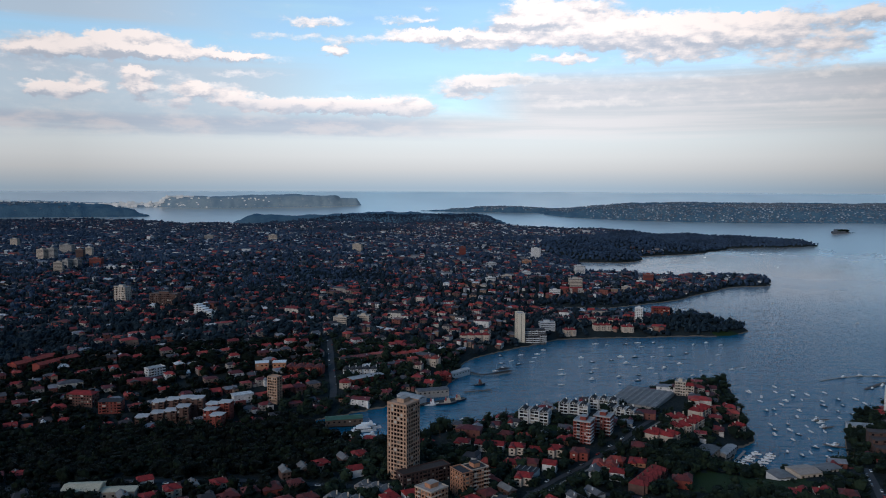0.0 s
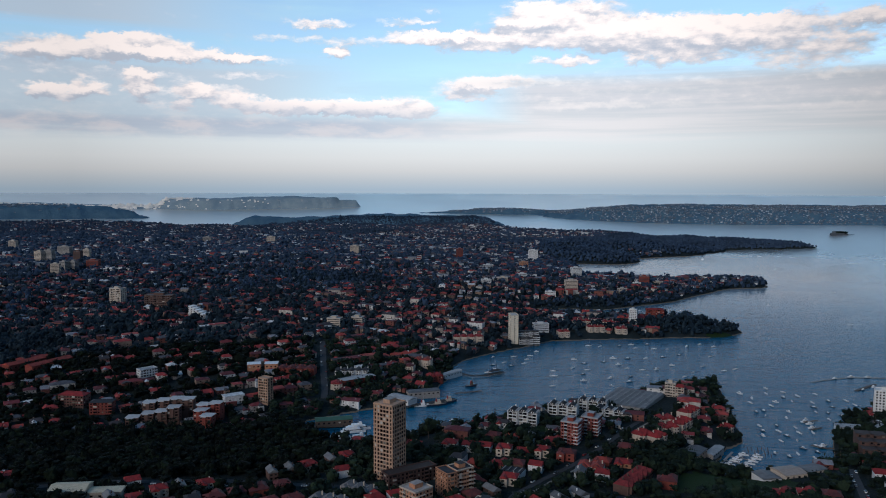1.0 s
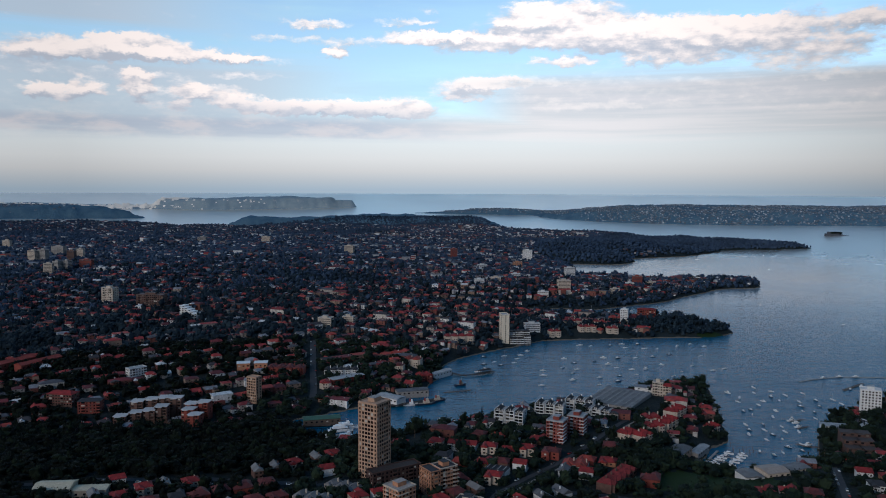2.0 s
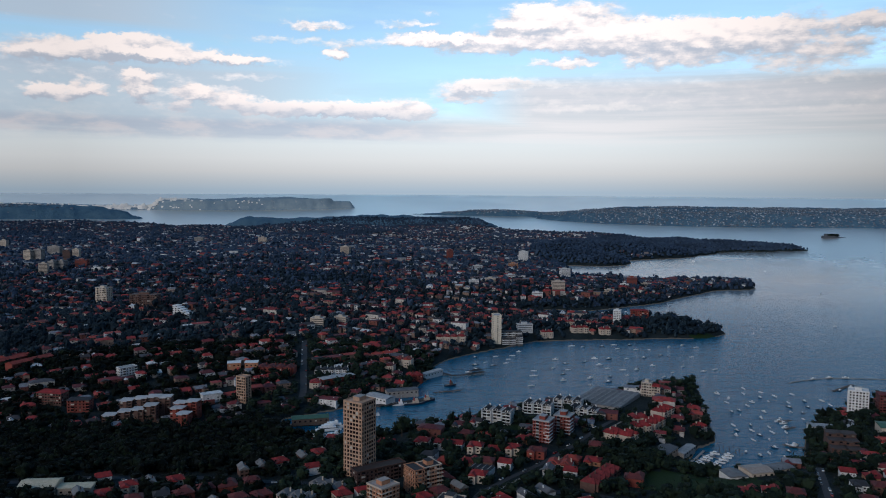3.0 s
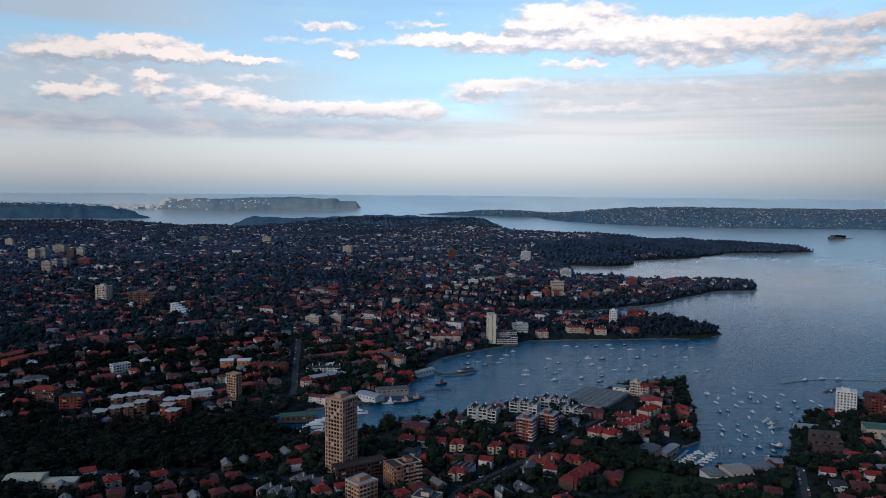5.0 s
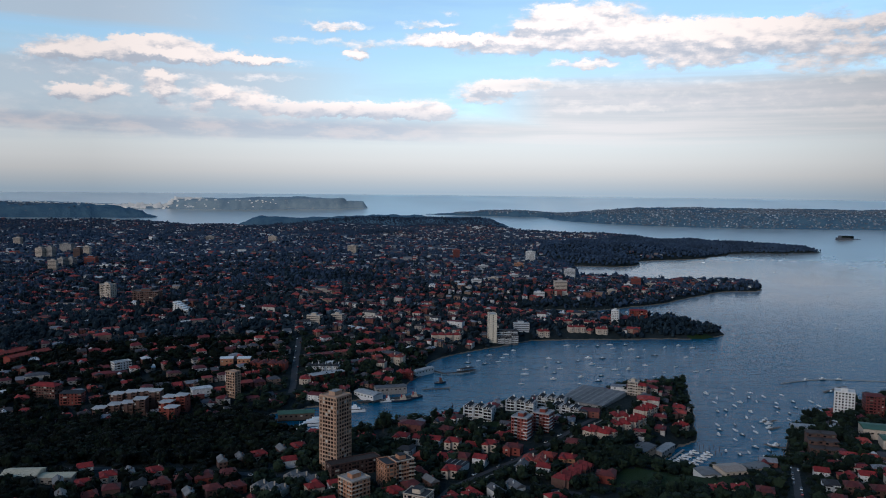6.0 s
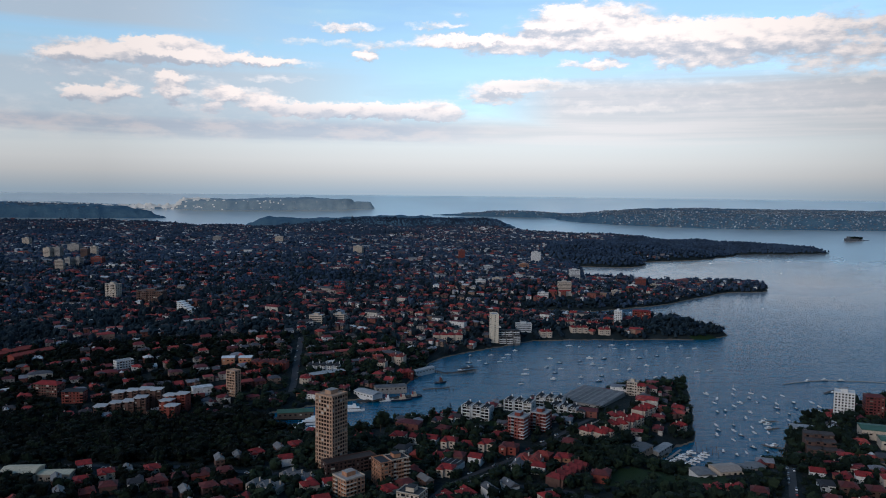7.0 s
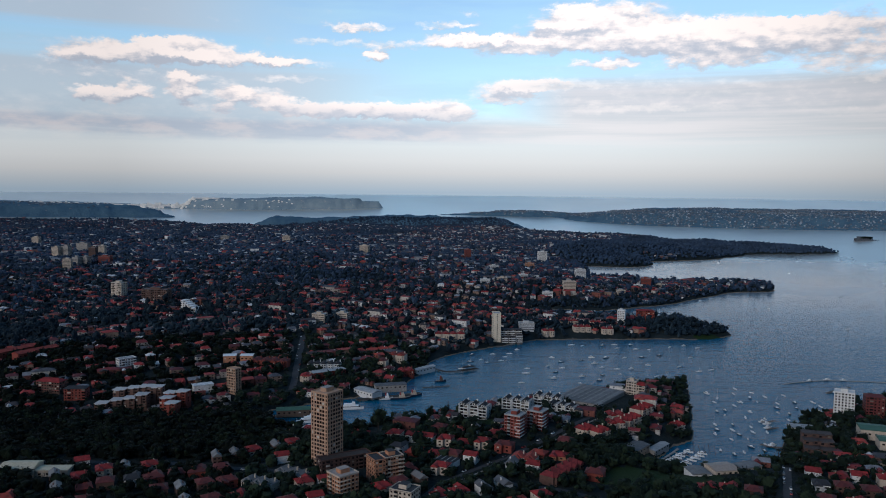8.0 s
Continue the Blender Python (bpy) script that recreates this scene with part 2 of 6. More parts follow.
def build_ground(n, b):
    p = place(n)
    c = n.mix(n.ramp(n.noise(p, 0.03, 5, 0.6), [(0.4, 0.0), (0.62, 1.0)]), (0.010, 0.017, 0.018), (0.020, 0.028, 0.030))
    c = n.mix(n.ramp(n.noise(p, 0.35, 4, 0.7), [(0.52, 0.0), (0.75, 1.0)]), c, (0.048, 0.044, 0.038))
    xyz = n.add("ShaderNodeSeparateXYZ")
    n.link(p, xyz.inputs[0])
    rock = n.math("LESS_THAN", n.math("ADD", xyz.outputs[2], n.math("MULTIPLY", n.noise(p, 0.08, 4, 0.7), 2.4)), 2.2)
    c = n.mix(rock, c, n.mix(n.noise(p, 0.6, 4, 0.7), (0.10, 0.080, 0.060), (0.24, 0.19, 0.14)))
    n.fill(b.inputs["Base Color"], c)
    b.inputs["Roughness"].default_value = 0.95
    b.inputs["Specular IOR Level"].default_value = 0.1
    bump(n, b, n.noise(p, 0.25, 5, 0.7), 0.8, 1.5)


def build_hazy_bush(n, b):
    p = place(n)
    # distance haze is painted into the bush as blue-grey
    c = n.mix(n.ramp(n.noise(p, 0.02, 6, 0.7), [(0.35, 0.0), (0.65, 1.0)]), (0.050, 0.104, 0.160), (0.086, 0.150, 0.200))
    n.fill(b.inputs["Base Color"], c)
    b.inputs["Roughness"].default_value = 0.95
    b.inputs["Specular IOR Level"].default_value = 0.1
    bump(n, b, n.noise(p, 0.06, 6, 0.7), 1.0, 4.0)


def build_water(n, b):
    p = place(n)
    gust = n.noise(p, 0.004, 5, 0.6, 0.6)
    c = n.mix(gust, (0.001, 0.080, 0.156), (0.002, 0.102, 0.184))
    n.fill(b.inputs["Base Color"], c)
    # far water's sky glare is put into metal and pale colour, by distance
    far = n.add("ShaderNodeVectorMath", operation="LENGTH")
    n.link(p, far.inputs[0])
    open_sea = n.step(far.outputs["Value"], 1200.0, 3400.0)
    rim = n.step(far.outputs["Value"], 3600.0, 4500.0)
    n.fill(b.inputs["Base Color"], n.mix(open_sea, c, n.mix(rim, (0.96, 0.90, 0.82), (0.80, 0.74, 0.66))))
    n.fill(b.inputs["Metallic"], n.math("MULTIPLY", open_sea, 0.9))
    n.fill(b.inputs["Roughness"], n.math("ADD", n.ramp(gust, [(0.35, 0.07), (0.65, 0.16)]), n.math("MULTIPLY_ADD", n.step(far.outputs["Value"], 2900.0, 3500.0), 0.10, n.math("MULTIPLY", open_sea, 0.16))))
    b.inputs["IOR"].default_value = 1.33
    b.inputs["Specular IOR Level"].default_value = 0.19
    stretch = n.add("ShaderNodeMapping")
    stretch.inputs["Scale"].default_value = (0.6, 1.0, 1.0)
    stretch.inputs["Rotation"].default_value = (0, 0, 0.3)
    n.link(p, stretch.inputs["Vector"])
    w = n.math("ADD", n.noise(stretch.outputs[0], 0.9, 4, 0.6), n.math("MULTIPLY", n.noise(stretch.outputs[0], 0.14, 4, 0.6), 4.6))
    swell = n.add("ShaderNodeMapping")
    swell.inputs["Scale"].default_value = (0.25, 1.0, 1.0)
    swell.inputs["Rotation"].default_value = (0, 0, -0.25)
    n.link(p, swell.inputs["Vector"])
    w = n.math("ADD", w, n.math("MULTIPLY", n.noise(swell.outputs[0], 0.05, 4, 0.6, 0.9), 6.0))
    bump(n, b, w, 0.75, 0.6)
    n.fill(b.inputs["Normal"].links[0].from_node.inputs["Strength"], n.math("MULTIPLY_ADD", n.step(far.outputs["Value"], 700.0, 2400.0), -0.499, 0.50))
    level = n.add("ShaderNodeCombineXYZ")  # upright normal: the sloped far sheet reflects like level water
    level.inputs[2].default_value = 1.0
    n.link(level.outputs[0], b.inputs["Normal"].links[0].from_node.inputs["Normal"])


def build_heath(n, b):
    """Low coastal heath over pale sandstone, with haze and sunlight painted in."""
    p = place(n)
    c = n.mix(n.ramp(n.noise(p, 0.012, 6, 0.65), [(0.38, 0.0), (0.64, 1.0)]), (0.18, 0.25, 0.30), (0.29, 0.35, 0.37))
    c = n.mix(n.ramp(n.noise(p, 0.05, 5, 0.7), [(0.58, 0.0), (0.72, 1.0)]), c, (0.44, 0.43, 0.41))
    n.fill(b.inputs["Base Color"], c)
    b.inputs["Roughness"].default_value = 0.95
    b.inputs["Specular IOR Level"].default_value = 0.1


HAZY_HEATH = material("hazy_sunlit_heath", build_heath)
GROUND = material("earth_and_grass", build_ground)
FAR_BUSH = material("haze_tinted_bush", build_hazy_bush)
WATER = material("harbour_water", build_water)
GRASS = foliage("grass", (0.016, 0.032, 0.009), (0.028, 0.050, 0.013), (0.050, 0.076, 0.022), 0.2)
# LEAF: darker copy of the garden leaves, deep shade painted in
LEAF = foliage("shaded_tree_leaves", (0.001, 0.003, 0.002), (0.003, 0.007, 0.004), (0.013, 0.024, 0.010))
LEAF_GARDEN = foliage("garden_leaves", (0.005, 0.011, 0.008), (0.011, 0.022, 0.013), (0.032, 0.050, 0.025))
# hillside and far leaves: distance haze painted in as blue
LEAF_MID = foliage("hazy_hillside_leaves", (0.007, 0.015, 0.024), (0.014, 0.029, 0.043), (0.036, 0.056, 0.067), 0.4)
LEAF_FAR = foliage("hazy_far_leaves", (0.025, 0.044, 0.080), (0.036, 0.060, 0.102), (0.058, 0.088, 0.132), 0.2)
BARK = plain("bark", (0.10, 0.075, 0.055), 0.9)
ROOFS = assorted("house_roofs", [(0.0, (0.40, 0.040, 0.036)), (0.22, (0.22, 0.028, 0.032)), (0.40, (0.48, 0.070, 0.050)), (0.52, (0.13, 0.028, 0.034)), (0.70, (0.055, 0.046, 0.050)),
                                 (0.80, (0.10, 0.10, 0.115)), (0.90, (0.26, 0.27, 0.30)), (0.955, (0.75, 0.75, 0.75))], 0.85)
# far roofs and walls: haze painted in as greyer, bluer tones
RIDGE_ROOFS = assorted("hazy_ridge_roofs", [(0.0, (0.20, 0.060, 0.070)), (0.20, (0.12, 0.052, 0.066)), (0.36, (0.075, 0.078, 0.096)), (0.60, (0.15, 0.165, 0.19)), (0.80, (0.30, 0.33, 0.37)),
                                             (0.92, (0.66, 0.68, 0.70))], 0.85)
RIDGE_WALLS = assorted("hazy_ridge_walls", [(0.0, (0.66, 0.66, 0.66)), (0.18, (0.88, 0.88, 0.87)), (0.42, (0.26, 0.22, 0.22)), (0.52, (0.17, 0.085, 0.085)), (0.72, (0.36, 0.36, 0.38)), (0.84, (0.12, 0.10, 0.11))], 0.85)
WALLS = assorted("house_walls", [(0.0, (0.68, 0.62, 0.55)), (0.16, (0.85, 0.83, 0.80)), (0.30, (0.36, 0.24, 0.18)), (0.48, (0.24, 0.080, 0.060)),
                                 (0.68, (0.44, 0.38, 0.34)), (0.80, (0.15, 0.095, 0.080))], 0.85)
# glass of the far window bands, greyer and lower in contrast than GLASS
BAND_GLASS = plain("mid_grey_glass", (0.075, 0.075, 0.085), 0.2, 0.5, 0.15)
GLASS = plain("window_glass", (0.018, 0.022, 0.028), 0.12, 0.3)

# ---- the lie of the land ----
MIDDLE = (44.0, 0.0, 236.0)
NEAR, SLOPE = 3000.0, 0.128


def drawn(x, y, z):
    """Land and sea past 3 km are drawn in towards the middle of the flight on a gentle even slope, so that 27 km of sea end inside the camera's 5 km reach."""
    dx, dy, dz = x - MIDDLE[0], y - MIDDLE[1], z - MIDDLE[2]
    d = np.maximum(np.hypot(dx, dy), NEAR)
    k = (MIDDLE[2] + NEAR * SLOPE) / (MIDDLE[2] + SLOPE * d)
    return MIDDLE[0] + dx * k, MIDDLE[1] + dy * k, MIDDLE[2] + dz * k


def rough(x, y, size, seed=0):
    """Smooth noise from -1 to 1 with bumps of about that size."""
    u, v = np.asarray(x, float) / size + seed * 17.3, np.asarray(y, float) / size + seed * 9.1
    i, j = np.floor(u), np.floor(v)
    f, g = u - i, v - j
    f, g = f * f * (3 - 2 * f), g * g * (3 - 2 * g)

    def h(a, b):
        s = np.sin(a * 127.1 + b * 311.7 + seed * 74.7) * 43758.5453
        return (s - np.floor(s)) * 2 - 1
    return (h(i, j) * (1 - f) + h(i + 1, j) * f) * (1 - g) + (h(i, j + 1) * (1 - f) + h(i + 1, j + 1) * f) * g


# backbones of the land: x, y, half width, height; then how far from the shore the height is reached
LAND = {
    "near_shore": ([(-2600, -300, 950, 60), (-60, 150, 800, 8), (500, 330, 640, 10), (1600, 150, 640, 30)], 120),
    "north_bank": ([(-380, 1045, 400, 30), (-178, 1364, 400, 42)], 380),
    "north_hills": ([(-2700, 1700, 1400, 70), (-700, 2300, 1100, 50)], 700),
    "wooded_point": ([(100, 1300, 130, 14), (300, 1285, 100, 10), (400, 1272, 80, 15), (452, 1266, 42, 9)], 50),
    "third_point": ([(200, 1750, 330, 26), (369, 1750, 250, 20), (568, 1795, 158, 13), (715, 1890, 86, 8), (790, 1950, 28, 4)], 90),
    "long_head": ([(-300, 3600, 900, 32), (500, 3200, 640, 28), (900, 3250, 380, 20), (1200, 3220, 260, 14), (1340, 3165, 160, 12), (1400, 3120, 95, 7)], 280),
    "wooded_head": ([(330, 2750, 330, 34), (500, 2500, 140, 20)], 90),
    "back_ridge": ([(-3600, 3000, 1100, 58), (-1700, 3300, 900, 50), (-900, 3500, 850, 26)], 500),
    "middle_head": ([(-950, 4450, 300, 52), (-300, 4470, 380, 74), (50, 4400, 300, 62)], 160),
    "west_head": ([(-5500, 6300, 900, 84), (-3600, 5900, 600, 82), (-2800, 5800, 350, 80), (-2480, 5720, 200, 62), (-2290, 5660, 90, 22)], 160),
    "town_shore": ([(-7000, 9500, 900, 30), (-3400, 8500, 650, 14), (-2700, 8500, 600, 30)], 500),
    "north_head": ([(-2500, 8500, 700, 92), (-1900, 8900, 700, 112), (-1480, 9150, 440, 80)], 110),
    "south_spit": ([(-100, 7100, 150, 10), (350, 7050, 300, 34), (620, 7050, 380, 42), (900, 7100, 380, 24)], 150),
    "south_land": ([(1050, 7150, 420, 26), (1450, 6350, 640, 70), (2100, 6250, 1300, 80), (5000, 6600, 1750, 66)], 700),
    "south_cape": ([(1600, 5900, 420, 26), (1290, 5620, 60, 6)], 150),
}
# bays cut out of it: x, y, half width
BAYS = {
    "ferry_bay": [(-108, 752, 26), (-62, 752, 50), (-12, 788, 52), (45, 838, 56), (88, 886, 88), (150, 978, 130), (240, 1044, 144), (420, 1078, 133), (620, 1090, 150)],
    "marina_basin": [(252, 634, 16), (286, 672, 24), (306, 700, 16)],
    "yacht_cove": [(262, 640, 14), (318, 672, 34), (340, 728, 42), (362, 790, 52), (415, 880, 84), (520, 1000, 130)],
    "narrow_bay": [(40, 1470, 14), (220, 1465, 30), (330, 1440, 46), (520, 1490, 105), (760, 1600, 215)],
}


LAWNS = [(230, 572, 50, 29), (98, 694, 14, 8), (140, 632, 10, 7), (152, 650, 9, 6), (470, 1220, 40, 12)]
HILLS = [(-330, 730, 280, 150, -13), (-480, 1240, 190, 170, 12), (130, 700, 130, 90, 6), (-30, 600, 60, 60, 4), (330, 520, 120, 80, 4)]


def along(x, y, chain):
    """For each place: how far it lies inside the chain's edge, and the chain's height there."""
    best, high = np.full(x.shape, -1e9), np.zeros(x.shape)
    for a, b in zip(chain, chain[1:]):
        ux, uy = b[0] - a[0], b[1] - a[1]
        t = np.clip(((x - a[0]) * ux + (y - a[1]) * uy) / (ux * ux + uy * uy), 0, 1)
        s = a[2] + (b[2] - a[2]) * t - np.hypot(x - a[0] - t * ux, y - a[1] - t * uy)
        if len(a) > 3:
            high = np.where(s > best, a[3] + (b[3] - a[3]) * t, high)
        best = np.maximum(best, s)
    return best, high


def land(x, y):
    """The ground's height above the water and the distance from the shore, both below zero under water."""
    x, y = np.asarray(x, float), np.asarray(y, float)
    jag = rough(x, y, 45, 3) * 5 + rough(x, y, 16, 4) * 2.5
    far = np.hypot(x, y)
    jag = jag * np.clip(far / 1200, 0.7, 6)
    z, shore = np.full(x.shape, -12.0), np.full(x.shape, -1e9)
    for chain, rise in LAND.values():
        s, h = along(x, y, chain)
        s = s + jag
        t = np.clip(s / rise, 0, 1)
        up = 1.5 + (h - 1.5) * (1 - (1 - t) ** 2) + np.clip(s, 0, 3) * 0.8
        z = np.maximum(z, np.where(s > 0, up, np.maximum(s * 0.5, -12)))
        shore = np.maximum(shore, s)
    for chain in BAYS.values():
        s = -along(x, y, chain)[0] + jag * 0.6
        z = np.minimum(z, np.where(s > 0, 2.2 + s * 0.24, np.maximum(s * 0.5, -12)))
        shore = np.minimum(shore, s)
    inland = np.clip(shore / 60, 0, 1)
    z = z + inland * (rough(x, y, 210, 1) * 5 + rough(x, y, 80, 2) * 2) * np.clip((far - 400) / 1200, 0.15, 2.0)
    # hills, and the wooded gully at the head of the ferry bay: x, y, two radii, metres up or down
    for cx, cy, rx, ry, up in HILLS:
        z = np.where(shore > 0, np.maximum(z + np.clip(shore / 40, 0, 1) * up * np.exp(-(((x - cx) / rx) ** 2 + ((y - cy) / ry) ** 2)), np.minimum(z, 2.0)), z)
    return z, shore


def ground(x, y):
    return float(land(np.array([x]), np.array([y]))[0][0])


def bulk(name, verts, faces, mats, which=None, smooth=False):
    """One mesh from arrays: verts (n, 3); faces, a list of arrays (m, 3) or (m, 4); which, for each of them its material's number or an array of numbers."""
    me = bpy.data.meshes.new(name)
    verts = np.asarray(verts, np.float32)
    loops = np.concatenate([f.reshape(-1) for f in faces]).astype(np.int32)
    sizes = np.concatenate([np.full(len(f), f.shape[1], np.int32) for f in faces])
    me.vertices.add(len(verts))
    me.vertices.foreach_set("co", verts.reshape(-1))
    me.loops.add(len(loops))
    me.loops.foreach_set("vertex_index", loops)
    me.polygons.add(len(sizes))
    me.polygons.foreach_set("loop_start", np.concatenate([[0], np.cumsum(sizes)[:-1]]).astype(np.int32))
    me.polygons.foreach_set("loop_total", sizes)
    for m in mats:
        me.materials.append(m)
    if which is not None:
        idx = np.concatenate([np.broadcast_to(np.asarray(w), (len(f),)) for w, f in zip(which, faces)])
        me.polygons.foreach_set("material_index", idx.astype(np.int32))
    me.polygons.foreach_set("use_smooth", np.full(len(sizes), smooth))
    me.update(calc_edges=True)
    me.validate()
    return me


def sheet(az, dist):
    """A round sheet of quads about the middle: plan x and y of its corners and its faces."""
    a, d = np.meshgrid(np.radians(az), dist)
    x, y = MIDDLE[0] + np.sin(a) * d, np.cos(a) * d
    n, m = len(dist), len(az)
    i = (np.arange(n - 1)[:, None] * m + np.arange(m - 1)[None, :]).reshape(-1)
    return x.reshape(-1), y.reshape(-1), np.stack([i, i + m, i + m + 1, i + 1], 1)


az = np.concatenate([np.arange(-180, -42, 3.0), np.arange(-42, 42, 0.17), np.arange(42, 180.1, 3.0)])
dist = np.concatenate([[0.02, 100, 200, 300], 380 * np.exp(np.arange(0, np.log(12000 / 380), 0.0115))])
x, y, quads = sheet(az, dist)
z, shore = land(x, y)
d = np.hypot(x - 44, y)
wood = np.where((d > 3900) & (z > 6), rough(x, y, 60, 6) * 5 + rough(x, y, 25, 7) * 3, 0)
pts = np.stack(drawn(x, y, z + wood), 1)
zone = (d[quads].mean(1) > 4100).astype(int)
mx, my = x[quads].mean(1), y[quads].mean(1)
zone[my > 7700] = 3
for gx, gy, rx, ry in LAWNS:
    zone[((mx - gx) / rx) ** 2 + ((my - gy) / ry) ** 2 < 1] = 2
tagged(new("ground", bulk("ground", pts, [quads], [GROUND, FAR_BUSH, GRASS, HAZY_HEATH], [zone], True)), "dark wooded and built-up harbour land with low hills", "ground", kind="structure")
az = np.concatenate([np.arange(-180, -42, 3.0), np.arange(-42, 42, 0.7), np.arange(42, 180.1, 3.0)])
dist = np.concatenate([[0.02], 150 * np.exp(np.arange(0, np.log(27000 / 150) + 0.03, 0.03))])
x, y, quads = sheet(az, dist)
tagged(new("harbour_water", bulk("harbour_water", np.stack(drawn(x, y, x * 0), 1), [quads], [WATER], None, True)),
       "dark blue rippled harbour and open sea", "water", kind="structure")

# ---- more materials ----
TILE_RED = plain("red_roof_tiles", (0.40, 0.025, 0.024), 0.85, 0.62, 0.25, 0.0, 1.6)
TILE_ORANGE = plain("orange_roof_tiles", (0.47, 0.064, 0.040), 0.85, 0.62, 0.25, 0.0, 1.6)
TILE_BROWN = plain("brown_roof_tiles", (0.20, 0.036, 0.033), 0.85, 0.62, 0.25, 0.0, 1.6)
SLATE = plain("dark_slate", (0.034, 0.034, 0.040), 0.85, 0.4, 0.4, 0.0, 2.0)
SHEET_GREY = plain("grey_sheet_roof", (0.16, 0.158, 0.165), 0.8, 0.5, 0.2)
SHEET_PALE = plain("pale_sheet_roof", (0.50, 0.50, 0.50), 0.75, 0.45, 0.2)
SHEET_OLD = plain("weathered_sheet_roof", (0.27, 0.26, 0.255), 0.75, 0.5, 0.12, 0.0, 0.8)
SHEET_GREEN = plain("green_sheet_roof", (0.06, 0.145, 0.085), 0.6, 0.4, 0.2)
BRICK_RED = plain("red_brick", (0.28, 0.058, 0.040), 0.9, 0.35, 0.5, 0.0, 4.0)
BRICK_BROWN = plain("brown_brick", (0.15, 0.080, 0.062), 0.9, 0.35, 0.5, 0.0, 4.0)
BRICK_ORANGE = plain("orange_brick", (0.55, 0.26, 0.145), 0.9, 0.35, 0.5, 0.0, 4.0)
CREAM = plain("cream_render", (0.66, 0.55, 0.44), 0.85, 0.3)
BEIGE = plain("beige_concrete", (0.62, 0.39, 0.26), 0.85, 0.35)
CREAM_ROOF = plain("cream_sheet_roof", (0.66, 0.57, 0.40), 0.75, 0.3)
PALE_ROOF = plain("pale_flat_roof", (0.60, 0.58, 0.57), 0.75, 0.3)
WHITE_ROOF = plain("white_flat_roof", (0.84, 0.84, 0.83), 0.7, 0.2)
WHITE = plain("white_render", (0.80, 0.79, 0.77), 0.8, 0.25)
CONCRETE = plain("concrete", (0.42, 0.39, 0.36), 0.85, 0.35)
ASPHALT = plain("asphalt", (0.048, 0.050, 0.056), 0.9, 0.4, 0.2)
PAVING = plain("pale_paving", (0.30, 0.28, 0.25), 0.9, 0.4, 0.3)
TIMBER = plain("weathered_timber", (0.15, 0.11, 0.085), 0.9, 0.4)
HULL = plain("white_hull", (0.88, 0.88, 0.87), 0.35, 0.15)
HULL_NAVY = plain("navy_hull", (0.03, 0.045, 0.085), 0.3, 0.3)
HULL_RED = plain("red_hull", (0.33, 0.04, 0.04), 0.4, 0.3)
DECK_GREY = plain("grey_boat_deck", (0.66, 0.66, 0.65), 0.7, 0.2)
DECK = plain("teak_deck", (0.30, 0.24, 0.18), 0.8, 0.3)
ALLOY = plain("alloy_spar", (0.62, 0.62, 0.63), 0.4, 0.15, 0.6, 0.6)
TYRE = plain("tyre_rubber", (0.02, 0.02, 0.02), 0.9, 0.2)
CAR_WHITE = plain("white_car_paint", (0.75, 0.75, 0.75), 0.3, 0.1)
CAR_GREY = plain("grey_car_paint", (0.16, 0.17, 0.18), 0.3, 0.1)
CAR_RED = plain("red_car_paint", (0.35, 0.03, 0.03), 0.3, 0.1)


def build_panes(n, b):
    r = n.add("ShaderNodeObjectInfo").outputs["Random"]
    n.fill(b.inputs["Base Color"], n.ramp(r, [(0.0, (0.008, 0.009, 0.012)), (0.66, (0.03, 0.028, 0.027)), (0.84, (0.16, 0.14, 0.12)), (0.95, (0.45, 0.42, 0.37))], "CONSTANT"))
    b.inputs["Roughness"].default_value = 0.12


PANE = material("window_panes", build_panes)

# ---- building helpers ----


def box(bm, x0, x1, y0, y1, z0, z1):
    v = [bm.verts.new((x, y, z)) for z in (z0, z1) for x, y in ((x0, y0), (x1, y0), (x1, y1), (x0, y1))]
    for f in ((3, 2, 1, 0), (4, 5, 6, 7), (0, 1, 5, 4), (1, 2, 6, 5), (2, 3, 7, 6), (3, 0, 4, 7)):
        bm.faces.new([v[i] for i in f])


def hip(bm, x0, x1, y0, y1, z, rise, ridge, eave=0.5, thick=0.22):
    """A hipped roof with eaves; ridge: the ridge's share of the length (1 gives gables)."""
    x0, x1, y0, y1 = x0 - eave, x1 + eave, y0 - eave, y1 + eave
    cx, cy = (x0 + x1) / 2, (y0 + y1) / 2
    if x1 - x0 >= y1 - y0:
        h = (x1 - x0) / 2 * ridge
        r = ((cx - h, cy), (cx + h, cy))
        sides = ((0, 1, 1, 0), (1, 2, 1, None), (2, 3, 0, 1), (3, 0, 0, None))
    else:
        h = (y1 - y0) / 2 * ridge
        r = ((cx, cy - h), (cx, cy + h))
        sides = ((0, 1, 0, None), (1, 2, 1, 0), (2, 3, 1, None), (3, 0, 0, 1))
    low = [bm.verts.new((x, y, z - thick)) for x, y in ((x0, y0), (x1, y0), (x1, y1), (x0, y1))]
    top = [bm.verts.new((x, y, z)) for x, y in ((x0, y0), (x1, y0), (x1, y1), (x0, y1))]
    rid = [bm.verts.new((x, y, z + rise)) for x, y in r]
    bm.faces.new(low[::-1])
    for i in range(4):
        bm.faces.new((low[i], low[(i + 1) % 4], top[(i + 1) % 4], top[i]))
    for a, b, c, e in sides:
        bm.faces.new((top[a], top[b], rid[c]) if e is None else (top[a], top[b], rid[c], rid[e]))


